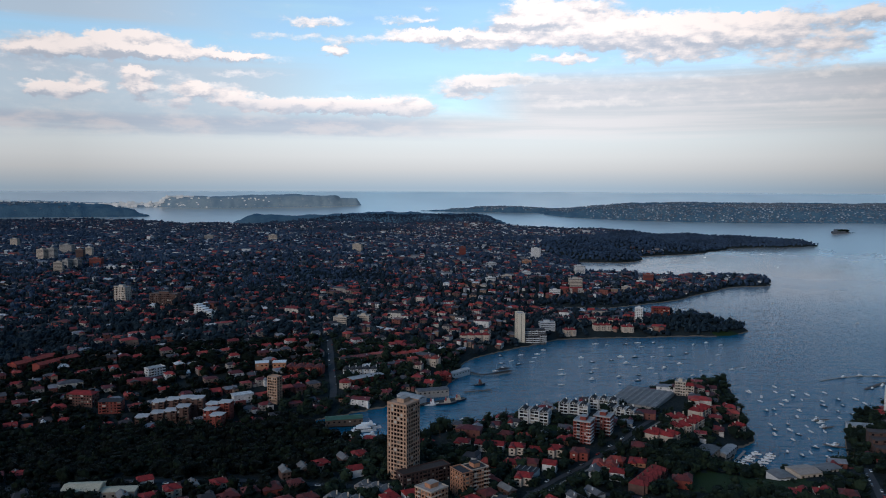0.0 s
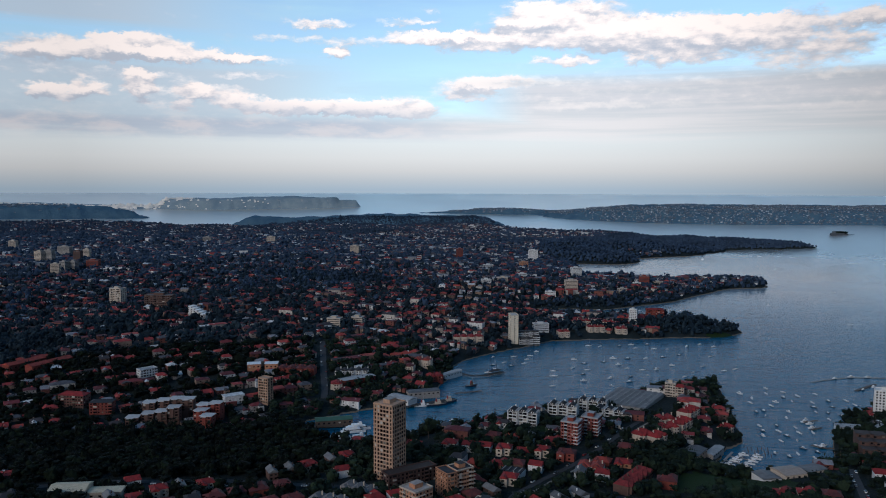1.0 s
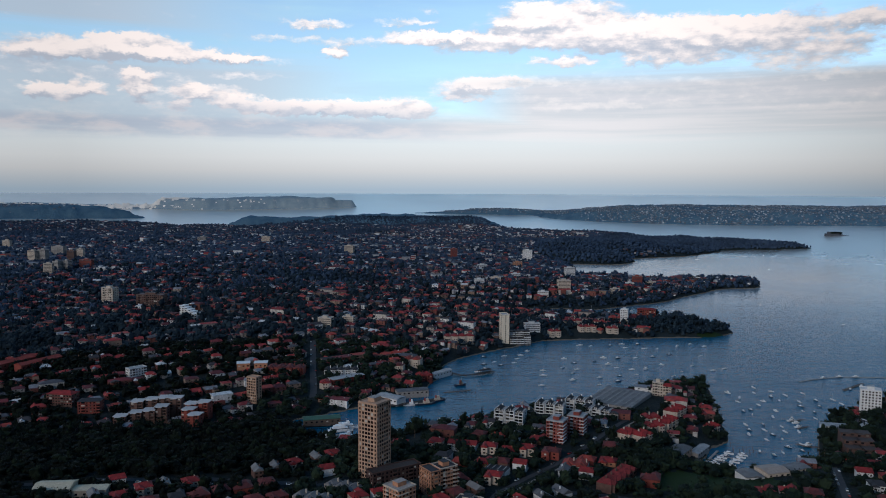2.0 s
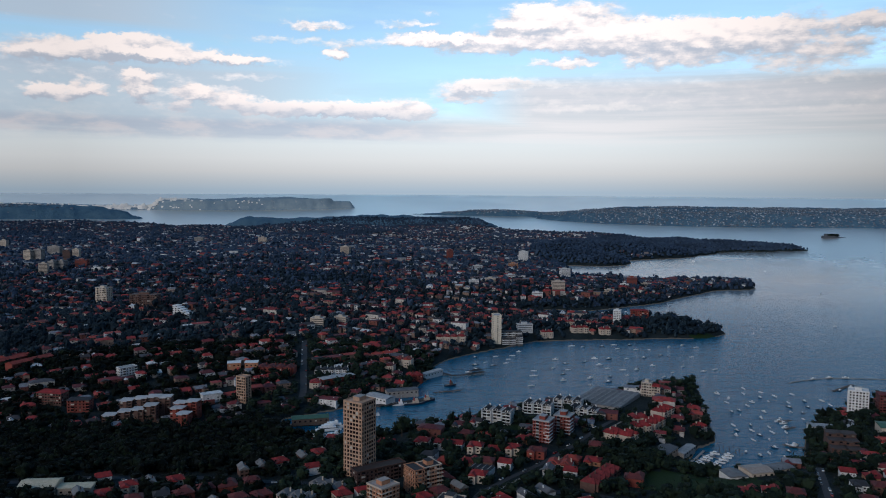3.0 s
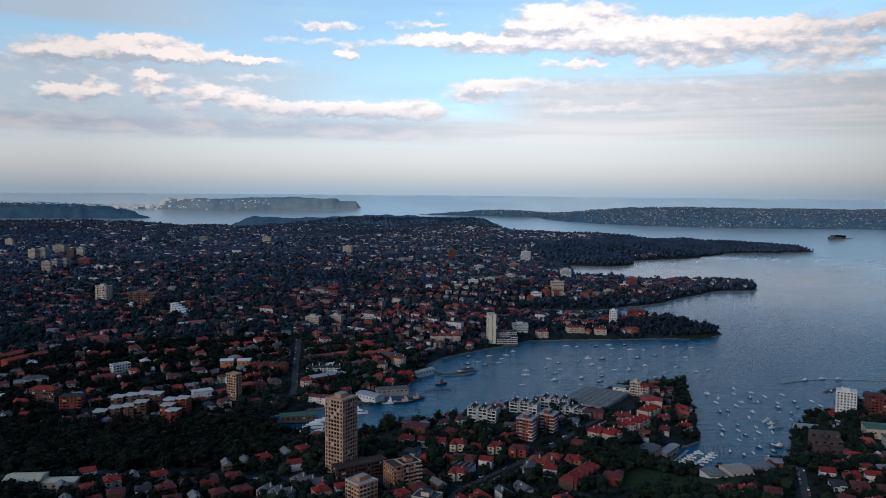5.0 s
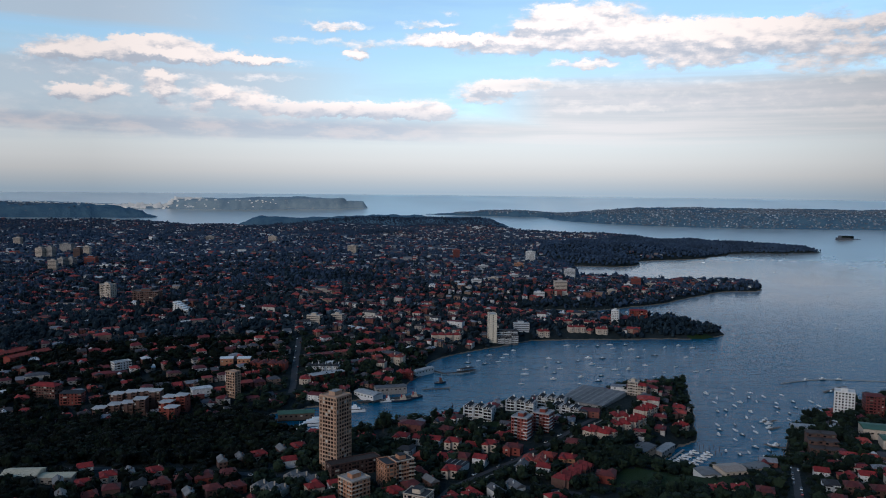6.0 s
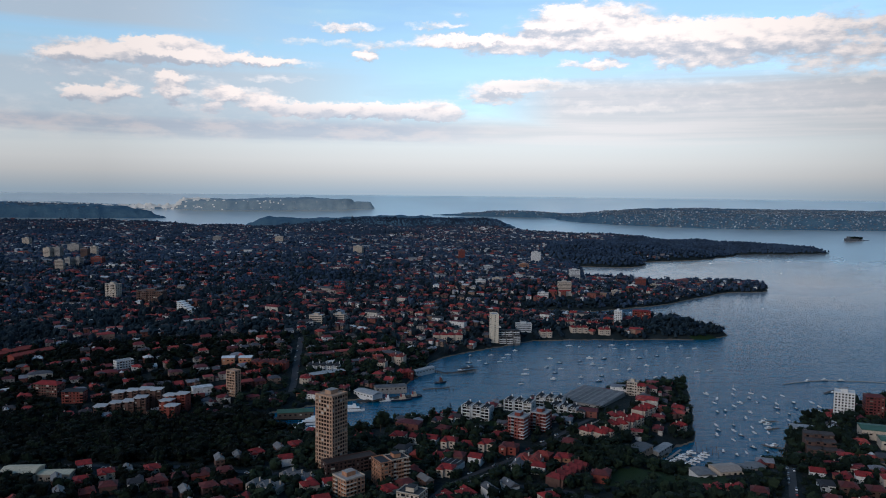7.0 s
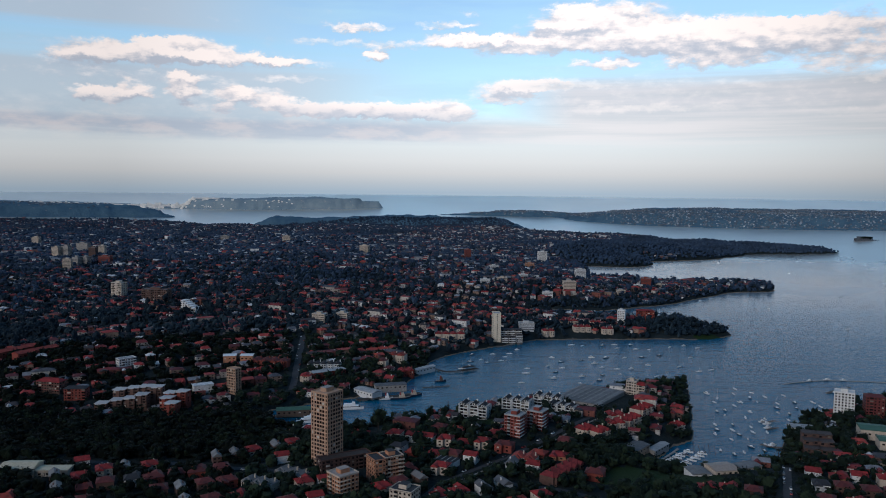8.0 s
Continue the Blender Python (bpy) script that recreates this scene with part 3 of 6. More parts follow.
def mesh_of(name, bm, mat):
    me = bpy.data.meshes.new(name)
    bmesh.ops.recalc_face_normals(bm, faces=bm.faces)
    bm.to_mesh(me)
    bm.free()
    me.materials.append(mat)
    return me


def part(name, bm, mat, parent, label=""):
    ob = new(name, mesh_of(name, bm, mat))
    ob.parent = parent
    return tagged(ob, label)


def piece(name, me, parent, m):
    ob = new(name, me)
    ob.parent = parent
    ob.matrix_basis = m
    return ob


def thing(name, m, label, category, group=""):
    ob = new(name)
    ob.empty_display_size = 0.5
    ob.matrix_basis = m
    return tagged(ob, label, category, group)


def boxes(name, rows, mat, parent, label=""):
    bm = bmesh.new()
    for r in rows:
        box(bm, *r)
    return part(name, bm, mat, parent, label)


PANES = {}


def pane(w, h):
    """A window's pane in its frame, shared between windows of a size."""
    key = (round(w, 1), round(h, 1))
    if key not in PANES:
        bm = bmesh.new()
        box(bm, -key[0] / 2, key[0] / 2, -0.05, 0.05, -key[1] / 2, key[1] / 2)
        PANES[key] = mesh_of("window", bm, PANE)
    return PANES[key]


RAILS = {}


def railing(w, mat):
    """A solid balcony front, shared between balconies of a width."""
    key = (round(w, 1), mat.name)
    if key not in RAILS:
        bm = bmesh.new()
        box(bm, -key[0] / 2, key[0] / 2, -0.45, 0.45, -0.45, 0.45)
        RAILS[key] = mesh_of("rail", bm, mat)
    return RAILS[key]


def facade(parent, w, d, z0, floors, storey, nw, nd, size, sides="flr", widths=(1.0,)):
    """Windows on the given sides of a block, one object each. widths: the columns' shares of the window's width,
    repeated.
    """
    for f in range(floors):
        z = z0 + (f + 0.55) * storey
        for side, n, length, off, turn in (("f", nw, w, -d / 2, 0), ("b", nw, w, d / 2, 0), ("l", nd, d, -w / 2, 90), ("r", nd, d, w / 2, 90)):
            if side not in sides:
                continue
            for i in range(n):
                u = (i + 0.5) / n * length - length / 2
                me = pane(size[0] * widths[i % len(widths)], size[1])
                piece("window", me, parent, pose(u, off, z, 0, 0, 0) if turn == 0 else pose(off, u, z, 0, 0, 90))


def bands(parent, w, d, z0, floors, storey, tall=1.0):
    """A ribbon of glass round each floor, for blocks far off."""
    for f in range(floors):
        z = z0 + (f + 0.4) * storey
        boxes("window_band", [(-w / 2 + 0.8, w / 2 - 0.8, -d / 2 - 0.06, d / 2 + 0.06, z, z + tall), (-w / 2 - 0.06, w / 2 + 0.06, -d / 2 + 0.8, d / 2 - 0.8, z, z + tall)], BAND_GLASS, parent)


KEEP_CLEAR = []  # x, y, radius of buildings, roads and clearings without trees or houses


def apartment(name, label, x, y, w, d, floors, turn, wall, roof, cols=(5, 3), storey=3.0, plant=True, fine=True, rise=0.0, ribs=False, balcony=None,
              base=None, size=(1.5, 1.4), group="", trim=None, widths=(1.0,)):
    z = ground(x, y) if base is None else base
    home = thing(name, pose(x, y, z, 0, 0, turn), label, "apartment block", group)
    h = floors * storey
    rows = [(-w / 2, w / 2, -d / 2, d / 2, -5, h)]
    nw, nd = cols
    if ribs:
        for i in range(nw + 1):
            u = i / nw * (w - 0.5) - (w - 0.5) / 2
            rows += [(u - 0.25, u + 0.25, -d / 2 - 0.35, -d / 2, -4, h), (u - 0.25, u + 0.25, d / 2, d / 2 + 0.35, -4, h)]
        for i in range(nd + 1):
            u = i / nd * (d - 0.5) - (d - 0.5) / 2
            rows += [(-w / 2 - 0.35, -w / 2, u - 0.25, u + 0.25, -4, h), (w / 2, w / 2 + 0.35, u - 0.25, u + 0.25, -4, h)]
    boxes("body", rows[:1], wall, home)
    for r in rows[1:]:
        boxes("rib", [r], wall, home)
    if ribs:
        for f in range(floors + 1):
            boxes("spandrel", [(-w / 2 - 0.3, w / 2 + 0.3, -d / 2 - 0.3, d / 2 + 0.3, f * storey - 0.45, f * storey + 0.35)], wall, home)
    if rise:
        bm = bmesh.new()
        hip(bm, -w / 2, w / 2, -d / 2, d / 2, h + 0.22, rise, 0.6)
        part("roof", bm, roof, home)
    else:
        boxes("roof", [(-w / 2 - 0.2, w / 2 + 0.2, -d / 2 - 0.2, d / 2 + 0.2, h + 0.004, h + 0.3)], roof, home)
        p = 0.25
        boxes("parapet", [(-w / 2 - 0.2, w / 2 + 0.2, -d / 2 - 0.2, -d / 2 + p, h + 0.3, h + 1.0), (-w / 2 - 0.2, w / 2 + 0.2, d / 2 - p, d / 2 + 0.2, h + 0.3, h + 1.0),
                          (-w / 2 - 0.2, -w / 2 + p, -d / 2 + p, d / 2 - p, h + 0.3, h + 1.0), (w / 2 - p, w / 2 + 0.2, -d / 2 + p, d / 2 - p, h + 0.3, h + 1.0)], trim or wall, home)
        if plant:
            room = boxes("plant_room", [(-w * 0.2, w * 0.16, -d * 0.22, d * 0.26, h + 0.3, h + 3.4)], wall, home)
            boxes("plant_room_roof", [(-w * 0.2 - 0.2, w * 0.16 + 0.2, -d * 0.22 - 0.2, d * 0.26 + 0.2, h + 3.4, h + 3.6)], roof, room)
    a = radians(turn)
    aside = "r" if math.cos(a) * (44 - x) - math.sin(a) * y > 0 else "l"  # the end wall facing the camera; only this one gets windows
    if fine:
        facade(home, w + (0.1 if ribs else 0), d + (0.1 if ribs else 0), 0, floors, storey, nw, nd, size, "f" + aside, widths)
        if not ribs:
            # dark panes stand in for shaded recesses, each railed; and each floor's edge
            for f in range(floors):
                z0 = f * storey
                rows = [(-w / 2 - 0.12, w / 2 + 0.12, -d / 2 - 0.12, d / 2 + 0.12, z0 + storey - 0.22, z0 + storey - 0.02)]
                boxes("floor_edge", rows, trim or roof, home)
                cells = [(q + 0.5) / nw * w - w / 2 for q in range(nw) if q % 4 == 1]
                for u in cells:
                    piece("bay_window", pane(w / nw * 0.92, storey - 0.6), home, pose(u, -d / 2 - 0.04, z0 + storey * 0.5))
                    piece("rail", railing(w / nw * 0.96, trim or wall), home, pose(u, -d / 2 - 0.55, z0 + 0.6))
    else:
        bands(home, w, d, 0, floors, storey)
    if balcony:
        for f in range(1, floors):
            z0 = f * storey
            boxes("balcony", [(w / 2 - w * 0.24, w / 2 + 1.0, -d / 2 - 1.0, -d / 2 - 0.0, z0 - 0.1, z0 + 0.35), (w / 2, w / 2 + 1.0, -d / 2, d / 2 - d * 0.45, z0 - 0.1, z0 + 0.35)], balcony, home, "white rendered balcony")
    r = math.hypot(w, d) / 2
    KEEP_CLEAR.append((x, y, r * 0.85))
    return home


# ---- the landmark buildings of the near shore ----
tower = apartment("apartment_tower", "tall beige concrete apartment tower with dark square windows", -31.5, 585, 17.4, 17.4, 19, -32, BEIGE, CONCRETE, (6, 6), 3.08, True, True,
                  0, True, None, 13.5, (2.0, 2.1), "", None, (0.55, 0.8, 1.1, 1.12, 1.1, 0.6))
for i, (x, y) in enumerate(((122, 662), (143, 681))):
    apartment("brick_apartment_block", "red brick apartment block with white balconies", x, y, 15, 15, 7, -27, BRICK_RED, SHEET_PALE, (5, 4), 2.95, True, True, 0, False, WHITE,
              14 - 1.5 * i, (1.3, 1.3), "twin brick blocks", SHEET_PALE)
apartment("orange_brick_apartments", "orange brick apartment block with dark roof", 22.7, 558.9, 15.2, 13, 7, 33, BRICK_ORANGE, SLATE, (7, 4), 2.95, True, True, 0, False, CREAM, 10.5, (1.6, 1.4), "", CREAM)
apartment("orange_brick_wing", "orange brick apartment wing with dark flat roof", 12.4, 552.2, 8.8, 16, 7, 33, BRICK_ORANGE, SLATE, (3, 5), 2.95, False, True, 0, False, None, 10.3, (1.1, 1.3))
apartment("corner_apartments", "square orange brick apartment block with pale roof", -9, 531, 16.5, 16.5, 6, -45, BRICK_ORANGE, plain("pale_beige_roof", (0.50, 0.42, 0.37), 0.8, 0.35), (5, 5), 2.95, True, True, 0, False, CREAM, 9, trim=CREAM)
# walls and roof in a darker brown than the other flats
apartment("long_brick_flats", "long low brown brick flats", -16, 575, 42, 11, 4, 33, plain("deep_brown_brick", (0.10, 0.050, 0.040), 0.9, 0.4), plain("deep_brown_roof", (0.055, 0.036, 0.032), 0.9, 0.5), (12, 3), 2.9, False, True, 0, False, None, 12)
apartment("roadside_apartments", "cream brick apartment block with a roof room", 39, 507, 17, 14, 5, -22, CREAM, SLATE, (5, 4), 2.9, True, True, 0, False, None, 11.5, trim=CREAM)
apartment("waterfront_villa_flats", "cream rendered waterfront apartment building", 256, 824, 11, 10, 5, -25, CREAM, SHEET_PALE, (4, 3), 3.0, True, True, 0, False, None, 12)
apartment("villa_annex", "cream waterfront flats with a red hipped roof", 265, 820, 9, 9, 4, -25, CREAM, TILE_RED, (3, 3), 3.0, False, True, 2.4, False, None, 12)
apartment("gully_apartments", "slim cream apartment block on a wooded slope", -180, 806, 12, 9, 9, -25, BEIGE, SHEET_PALE, (5, 2), 2.95, False, True, 0, True, None, 8.5, (1.7, 2.1))
apartment("hip_roofed_flats", "brick flats with a red hipped roof", -374, 785, 28, 13, 4, -8, BRICK_BROWN, TILE_RED, (9, 3), 2.9, False, True, 3.0, False, None)
apartment("slate_roofed_flats", "brown brick flats with a slate roof", -338, 770, 22, 13, 4, 6, BRICK_RED, SLATE, (6, 3), 2.9, False, True, 2.0, False, None)
apartment("white_walkup_flats", "white walk-up flats with pale roof", -330, 866, 20, 10, 3, 48, WHITE, SHEET_PALE, (6, 3), 2.9, False, True)
apartment("white_cove_tower", "white rendered apartment tower above the cove", 457, 770, 18, 13, 8, -24, WHITE, SHEET_PALE, (6, 4), 2.9, True, True, 0, True, None, 11)
apartment("red_cove_flats", "dark red brick flats above the cove", 484, 766, 17, 15, 7, -15, plain("dark_red_brick", (0.19, 0.040, 0.036), 0.9, 0.35), TILE_BROWN, (5, 4), 2.9, False, True, 1.5)
# sunlight on the slab is put into its paler, warmer cream
apartment("slab_apartments", "tall narrow cream slab apartment block", 113, 1145, 11, 20, 14, 8, plain("sunlit_cream_render", (0.88, 0.76, 0.58), 0.85, 0.2), SHEET_PALE, (1, 5), 2.95, False, True, 0, False, None, 6)
apartment("white_point_tower", "white rendered tower on the point", 324, 1272, 12, 11, 9, -20, WHITE, SHEET_PALE, (4, 3), 2.9, True, True, 0, True, None, 9)
apartment("brick_point_flats", "red brick flats on the point", 372, 1316, 30, 13, 5, -10, BRICK_RED, TILE_RED, (8, 3), 2.9, False, True, 2.0)
apartment("ridge_block", "pale slab block on the ridge", -548, 1300, 24, 14, 9, -20, CREAM, SHEET_PALE, (7, 3), 2.95, True, True, 0, False, None, 37)
apartment("ridge_long_block", "long brown and cream apartment block on the ridge", -448, 1225, 46, 14, 7, -6, BRICK_BROWN, SHEET_GREY, (14, 3), 2.9, True, True, 0, False, None, 43)
RIDGE_BLOCKS = [(-963, 1832, 22, 14, 9, -20, CREAM), (-942, 1838, 20, 14, 10, -12, CONCRETE), (-803, 1592, 17, 13, 8, 10, CREAM), (-815, 1652, 14, 14, 7, -10, CONCRETE),
                (-800, 1664, 15, 14, 7, -10, CONCRETE), (-991, 2010, 34, 15, 8, -8, CONCRETE), (-873, 1836, 17, 14, 9, 0, BRICK_BROWN), (-872, 1880, 15, 14, 9, 5, CREAM),
                (-769, 1690, 26, 14, 7, 0, BRICK_RED), (-708, 1632, 34, 12, 2, 4, WHITE), (-1211, 2158, 20, 14, 8, 0, CREAM), (-784, 2550, 28, 15, 6, 0, CONCRETE),
                (-1010, 1560, 26, 13, 3, 10, CONCRETE)]
SHORE_BLOCKS = [(-243, 2143, 26, 15, 8, -15, CREAM), (49, 2126, 17, 15, 9, 10, BRICK_RED), (265, 2226, 27, 16, 10, -12, WHITE), (330, 1874, 24, 14, 8, 10, WHITE),
                (459, 1727, 22, 16, 8, -10, BRICK_RED), (272, 1593, 26, 15, 7, 5, CREAM), (162, 1208, 24, 12, 4, 8, WHITE), (215, 2010, 24, 14, 6, 0, BRICK_ORANGE),
                (120, 1965, 22, 13, 5, 20, WHITE), (-151, 1114, 20, 13, 4, -10, CREAM), (-119, 1128, 17, 12, 4, -10, CREAM), (-560, 2500, 26, 15, 7, 0, CREAM)]
POINT_BLOCKS = [(97, 1625, 20, 12, 4, 8, WHITE), (134, 1652, 22, 12, 4, -4, CREAM), (183, 1722, 18, 12, 4, 12, WHITE), (225, 1560, 22, 12, 3, -8, WHITE),
                (382, 1606, 18, 12, 3, 6, CREAM), (440, 1716, 20, 12, 3, -12, WHITE), (490, 1730, 18, 12, 3, 14, CREAM), (540, 1780, 16, 11, 3, 20, BRICK_RED)]
for x, y, w, d, f, t, m in RIDGE_BLOCKS + SHORE_BLOCKS + POINT_BLOCKS:
    k = {CREAM.name: "cream rendered", BRICK_ORANGE.name: "orange brick", BRICK_RED.name: "red brick", CONCRETE.name: "grey concrete", WHITE.name: "white rendered", BRICK_BROWN.name: "brown brick"}[m.name]
    apartment("hillside_apartments", k + " apartment block among trees and houses", x, y, w, d, f, t, m, SHEET_PALE, (6, 4), 2.95, True, False, group="hillside apartment blocks")


def terrace(x, y, turn, units, floors, base, label):
    """White waterfront houses in a row: each unit a tall bay with a dark gable and a balcony at every floor."""
    row = thing("waterfront_terrace", pose(x, y, base, 0, 0, turn), label, "terrace", "white waterfront terraces")
    w, d, h = 8.6, 13.0, floors * 3.0
    for i in range(units):
        u = (i - (units - 1) / 2) * (w + 1.0)
        back = 2.2 * (i % 2)
        boxes("unit", [(u - w / 2, u + w / 2, -d / 2 + back, d / 2, -6, h), (u - w / 2 - 0.5, u - w / 2 + 0.2, -d / 2 + back - 1.6, d / 2, -6, h + 1.2)], WHITE, row)
        bm = bmesh.new()
        hip(bm, u - w / 2, u + w / 2 - 2.0, -d / 2 + back, d / 2, h + 0.25, 3.4, 0.45, 0.3)
        top = part("roof", bm, SLATE, row)
        # a white dormer under its own small gable
        dx = u - 1.0 + 0.6 * (i % 3)
        dormer = boxes("dormer", [(dx - 1.3, dx + 1.3, -d / 2 + back - 0.1, -d / 2 + back + 3.2, h + 0.3, h + 2.0)], WHITE, top)
        bm = bmesh.new()
        hip(bm, dx - 1.3, dx + 1.3, -d / 2 + back - 0.1, -d / 2 + back + 4.0, h + 2.2, 1.3, 1.0, 0.25, 0.18)
        part("gable", bm, SLATE, dormer)
        piece("window", pane(1.4, 1.2), dormer, pose(dx, -d / 2 + back - 0.12, h + 1.2))
        boxes("roof_terrace", [(u + w / 2 - 2.4, u + w / 2, -d / 2 + back, d / 2, h + 0.004, h + 0.9)], CONCRETE, row)
        boxes("chimney", [(u - 0.6, u + 0.6, d / 2 - 3, d / 2 - 2, h, h + 4.2)], WHITE, top)
        for f in range(floors):
            z = f * 3.0
            boxes("balcony", [(u - w / 2 + 0.4, u + w / 2, -d / 2 + back - 1.5, -d / 2 + back, z - 0.1, z + 0.1), (u - w / 2 + 0.4, u + w / 2, -d / 2 + back - 1.5, -d / 2 + back - 1.35, z + 0.1, z + 0.9)], WHITE, row)
            for s in (-2.0, 1.8):
                piece("window", pane(3.4, 2.4), row, pose(u + s, -d / 2 + back, z + 1.3))
            for side in (-1, 1):
                piece("window", pane(1.2, 1.5), row, pose(u + side * (w / 2 + 0.02), 1.0, z + 1.5, 0, 0, 90))
    KEEP_CLEAR.append((x, y, units * 4.6))


terrace(86, 716, -22, 3, 5, 12, "white rendered terrace with dark gables by the water")
terrace(128, 745, -22, 3, 4, 13, "white rendered terrace with dark gables by the water")
terrace(160, 760, -22, 3, 4, 13, "white rendered terrace with dark gables beside a large shed")
terrace(172, 736, -30, 3, 3, 14, "white rendered terrace with dark gables by a lane")


def stepped(name, label, x, y, turn, units, wall, roof, size=(12, 11), storey=2.9, rail=None, broad=False):
    """Flats that step along a slope; units: offset along, offset back, floors, height of the foot."""
    z = ground(x, y)
    home = thing(name, pose(x, y, z, 0, 0, turn), label, "apartment block")
    w, d = size
    for ux, uy, floors, foot in units:
        h = foot + floors * storey
        boxes("unit", [(ux - w / 2, ux + w / 2, uy - d / 2, uy + d / 2, foot - 8, h), (ux - w / 2 + 2, ux + 1, uy - d / 2 - 1.8, uy - d / 2, foot - 8, h - 0.4)], wall, home)
        boxes("roof", [(ux - w / 2 - 0.4, ux + w / 2 + 0.4, uy - d / 2 - 0.4, uy + d / 2 + 0.4, h + 0.004, h + 0.45), (ux - w / 2 + 1.6, ux + 1.4, uy - d / 2 - 2.2, uy - d / 2 - 0.4, h - 0.396, h + 0.05)], roof, home)
        for f in range(floors):
            zz = foot + f * storey
            boxes("balcony", [(ux - w / 2 if broad else ux + 1.2, ux + w / 2, uy - d / 2 - (2.6 if broad else 1.6), uy - d / 2, zz - 0.1, zz + 0.85)], rail or wall, home)
            for s in (-0.3, 0.3):
                piece("window", pane(2.2, 1.5), home, pose(ux + s * w, uy - d / 2 - (1.82 if s < 0 else 0), zz + 1.5))
            piece("window", pane(1.4, 1.4), home, pose(ux + w / 2, uy, zz + 1.5, 0, 0, 90))
        a = radians(turn)
        KEEP_CLEAR.append((x + ux * math.cos(a) - uy * math.sin(a), y + ux * math.sin(a) + uy * math.cos(a), 8))


stepped("stepped_brick_flats", "stepped brown brick flats with pale flat roofs above a wood", -272, 745, 4,
        [(-22, -6, 3, 2), (-9, 0, 3, 4), (3, 3, 3, 5), (14, 6, 4, 5), (-13, 18, 4, 7), (0, 22, 4, 8), (12, 24, 4, 9), (24, 22, 4, 9)], BRICK_BROWN, PALE_ROOF)
stepped("stepped_red_flats", "stepped red brick flats with pale flat roofs", -226, 742, -8, [(-6, 14, 4, 7), (5, 18, 4, 8), (-3, 2, 4, 5), (8, -8, 4, 3)], BRICK_RED, PALE_ROOF)
stepped("white_stepped_flats", "five white stepped flats in a row on the ridge", -360, 1145, -12, [(-18, 14, 3, 6), (-9, 7, 3, 4.5), (0, 0, 3, 3), (9, -7, 3, 1.5), (18, -14, 3, 0)], WHITE, WHITE_ROOF, (8, 13))
stepped("terraced_waterfront_flats", "white and grey flats that step back from the bay", 136, 1150, 6, [(-11, -6, 3, 0), (0, -6, 3, 0), (-11, 3, 6, 0), (0, 3, 6, 0), (11, 4, 6, 0), (11, -4, 4, 0)], plain("grey_render", (0.16, 0.15, 0.145), 0.85, 0.3), SLATE, (10, 9), 2.9, WHITE, True)
stepped("brown_cove_terraces", "dark brown brick terraces above the cove", 388, 664, -14, [(-8, -14, 2, 0), (4, -14, 2, 0), (-8, -4, 3, 1), (4, -4, 3, 1), (-8, 7, 3, 4), (4, 7, 3, 4)], plain("dark_brown_brick", (0.13, 0.070, 0.056), 0.9, 0.4), plain("brown_flat_roof", (0.085, 0.062, 0.056), 0.9, 0.4), (12, 10))


def shed(name, label, x, y, w, d, h, rise, turn, wall, roof, base=None, bays=1, doors=True, category="shed"):
    """A long building with one or more ridged sheet roofs and door or window openings."""
    z = ground(x, y) if base is None else base
    home = thing(name, pose(x, y, z, 0, 0, turn), label, category)
    boxes("wall", [(-w / 2, w / 2, -d / 2, d / 2, -4, h)], wall, home)
    for i in range(bays):
        bm = bmesh.new()
        y0, y1 = -w / 2 + w * i / bays, -w / 2 + w * (i + 1) / bays
        hip(bm, y0 + (0.05 if bays > 1 else 0), y1 - (0.05 if bays > 1 else 0), -d / 2, d / 2, h + 0.25, rise, 1.0, 0.0 if bays > 1 else 0.5)
        part("roof", bm, roof, home)
        if bays > 1:
            boxes("skylight", [((y0 + y1) / 2 - 0.25, (y0 + y1) / 2 + 0.25, -d * 0.35, d * 0.35, h + rise + 0.1, h + rise + 0.4)], CONCRETE, home)
    if doors:
        n = max(3, int(w / 5))
        for i in range(n):
            piece("window", pane(2.0, 1.4), home, pose((i + 0.5) / n * w - w / 2, -d / 2, h * 0.6))
    KEEP_CLEAR.append((x, y, min(w, d) * 0.6))
    KEEP_CLEAR.append((x + math.cos(radians(turn)) * w * 0.3, y + math.sin(radians(turn)) * w * 0.3, min(w, d) * 0.6))
    KEEP_CLEAR.append((x - math.cos(radians(turn)) * w * 0.3, y - math.sin(radians(turn)) * w * 0.3, min(w, d) * 0.6))
    return home


shed("waterfront_warehouse", "large grey saw-ridged warehouse at the water's edge", 207, 800, 50, 68, 9, 0.7, -32, CONCRETE, SHEET_OLD, 8, 8, True, "warehouse")
shed("green_ferry_shed", "long open ferry shed with a green sheet roof", -100, 754, 36, 13, 6, 1.8, 14, TIMBER, SHEET_GREEN, 1.0, 1, True)
shed("white_boatshed", "white boatshed with a pale sheet roof", -36, 832, 30, 15, 5.5, 1.6, -38, WHITE, SHEET_PALE, 2.0)
shed("wharf_building", "long grey two-storey wharf building", -14, 858, 36, 13, 6, 0.8, 18, CONCRETE, SHEET_GREY, 2.0)
shed("marina_shed", "marina shed with grey and pale roofs", 226, 652, 24, 15, 4.5, 1.4, 52, BEIGE, SHEET_GREY)
shed("marina_office", "low pale-roofed marina office", 249, 667, 28, 8, 3.2, 1.0, 52, CONCRETE, SHEET_PALE)
shed("clubhouse", "low waterfront clubhouse with tan and grey roofs", 282, 594, 20, 18, 4.4, 1.5, 14, CREAM, plain("tan_sheet_roof", (0.46, 0.36, 0.29), 0.7, 0.35))
shed("club_annex", "grey-roofed annex of the clubhouse", 305, 605, 20, 13, 3.6, 1.0, 24, CREAM, SHEET_OLD)
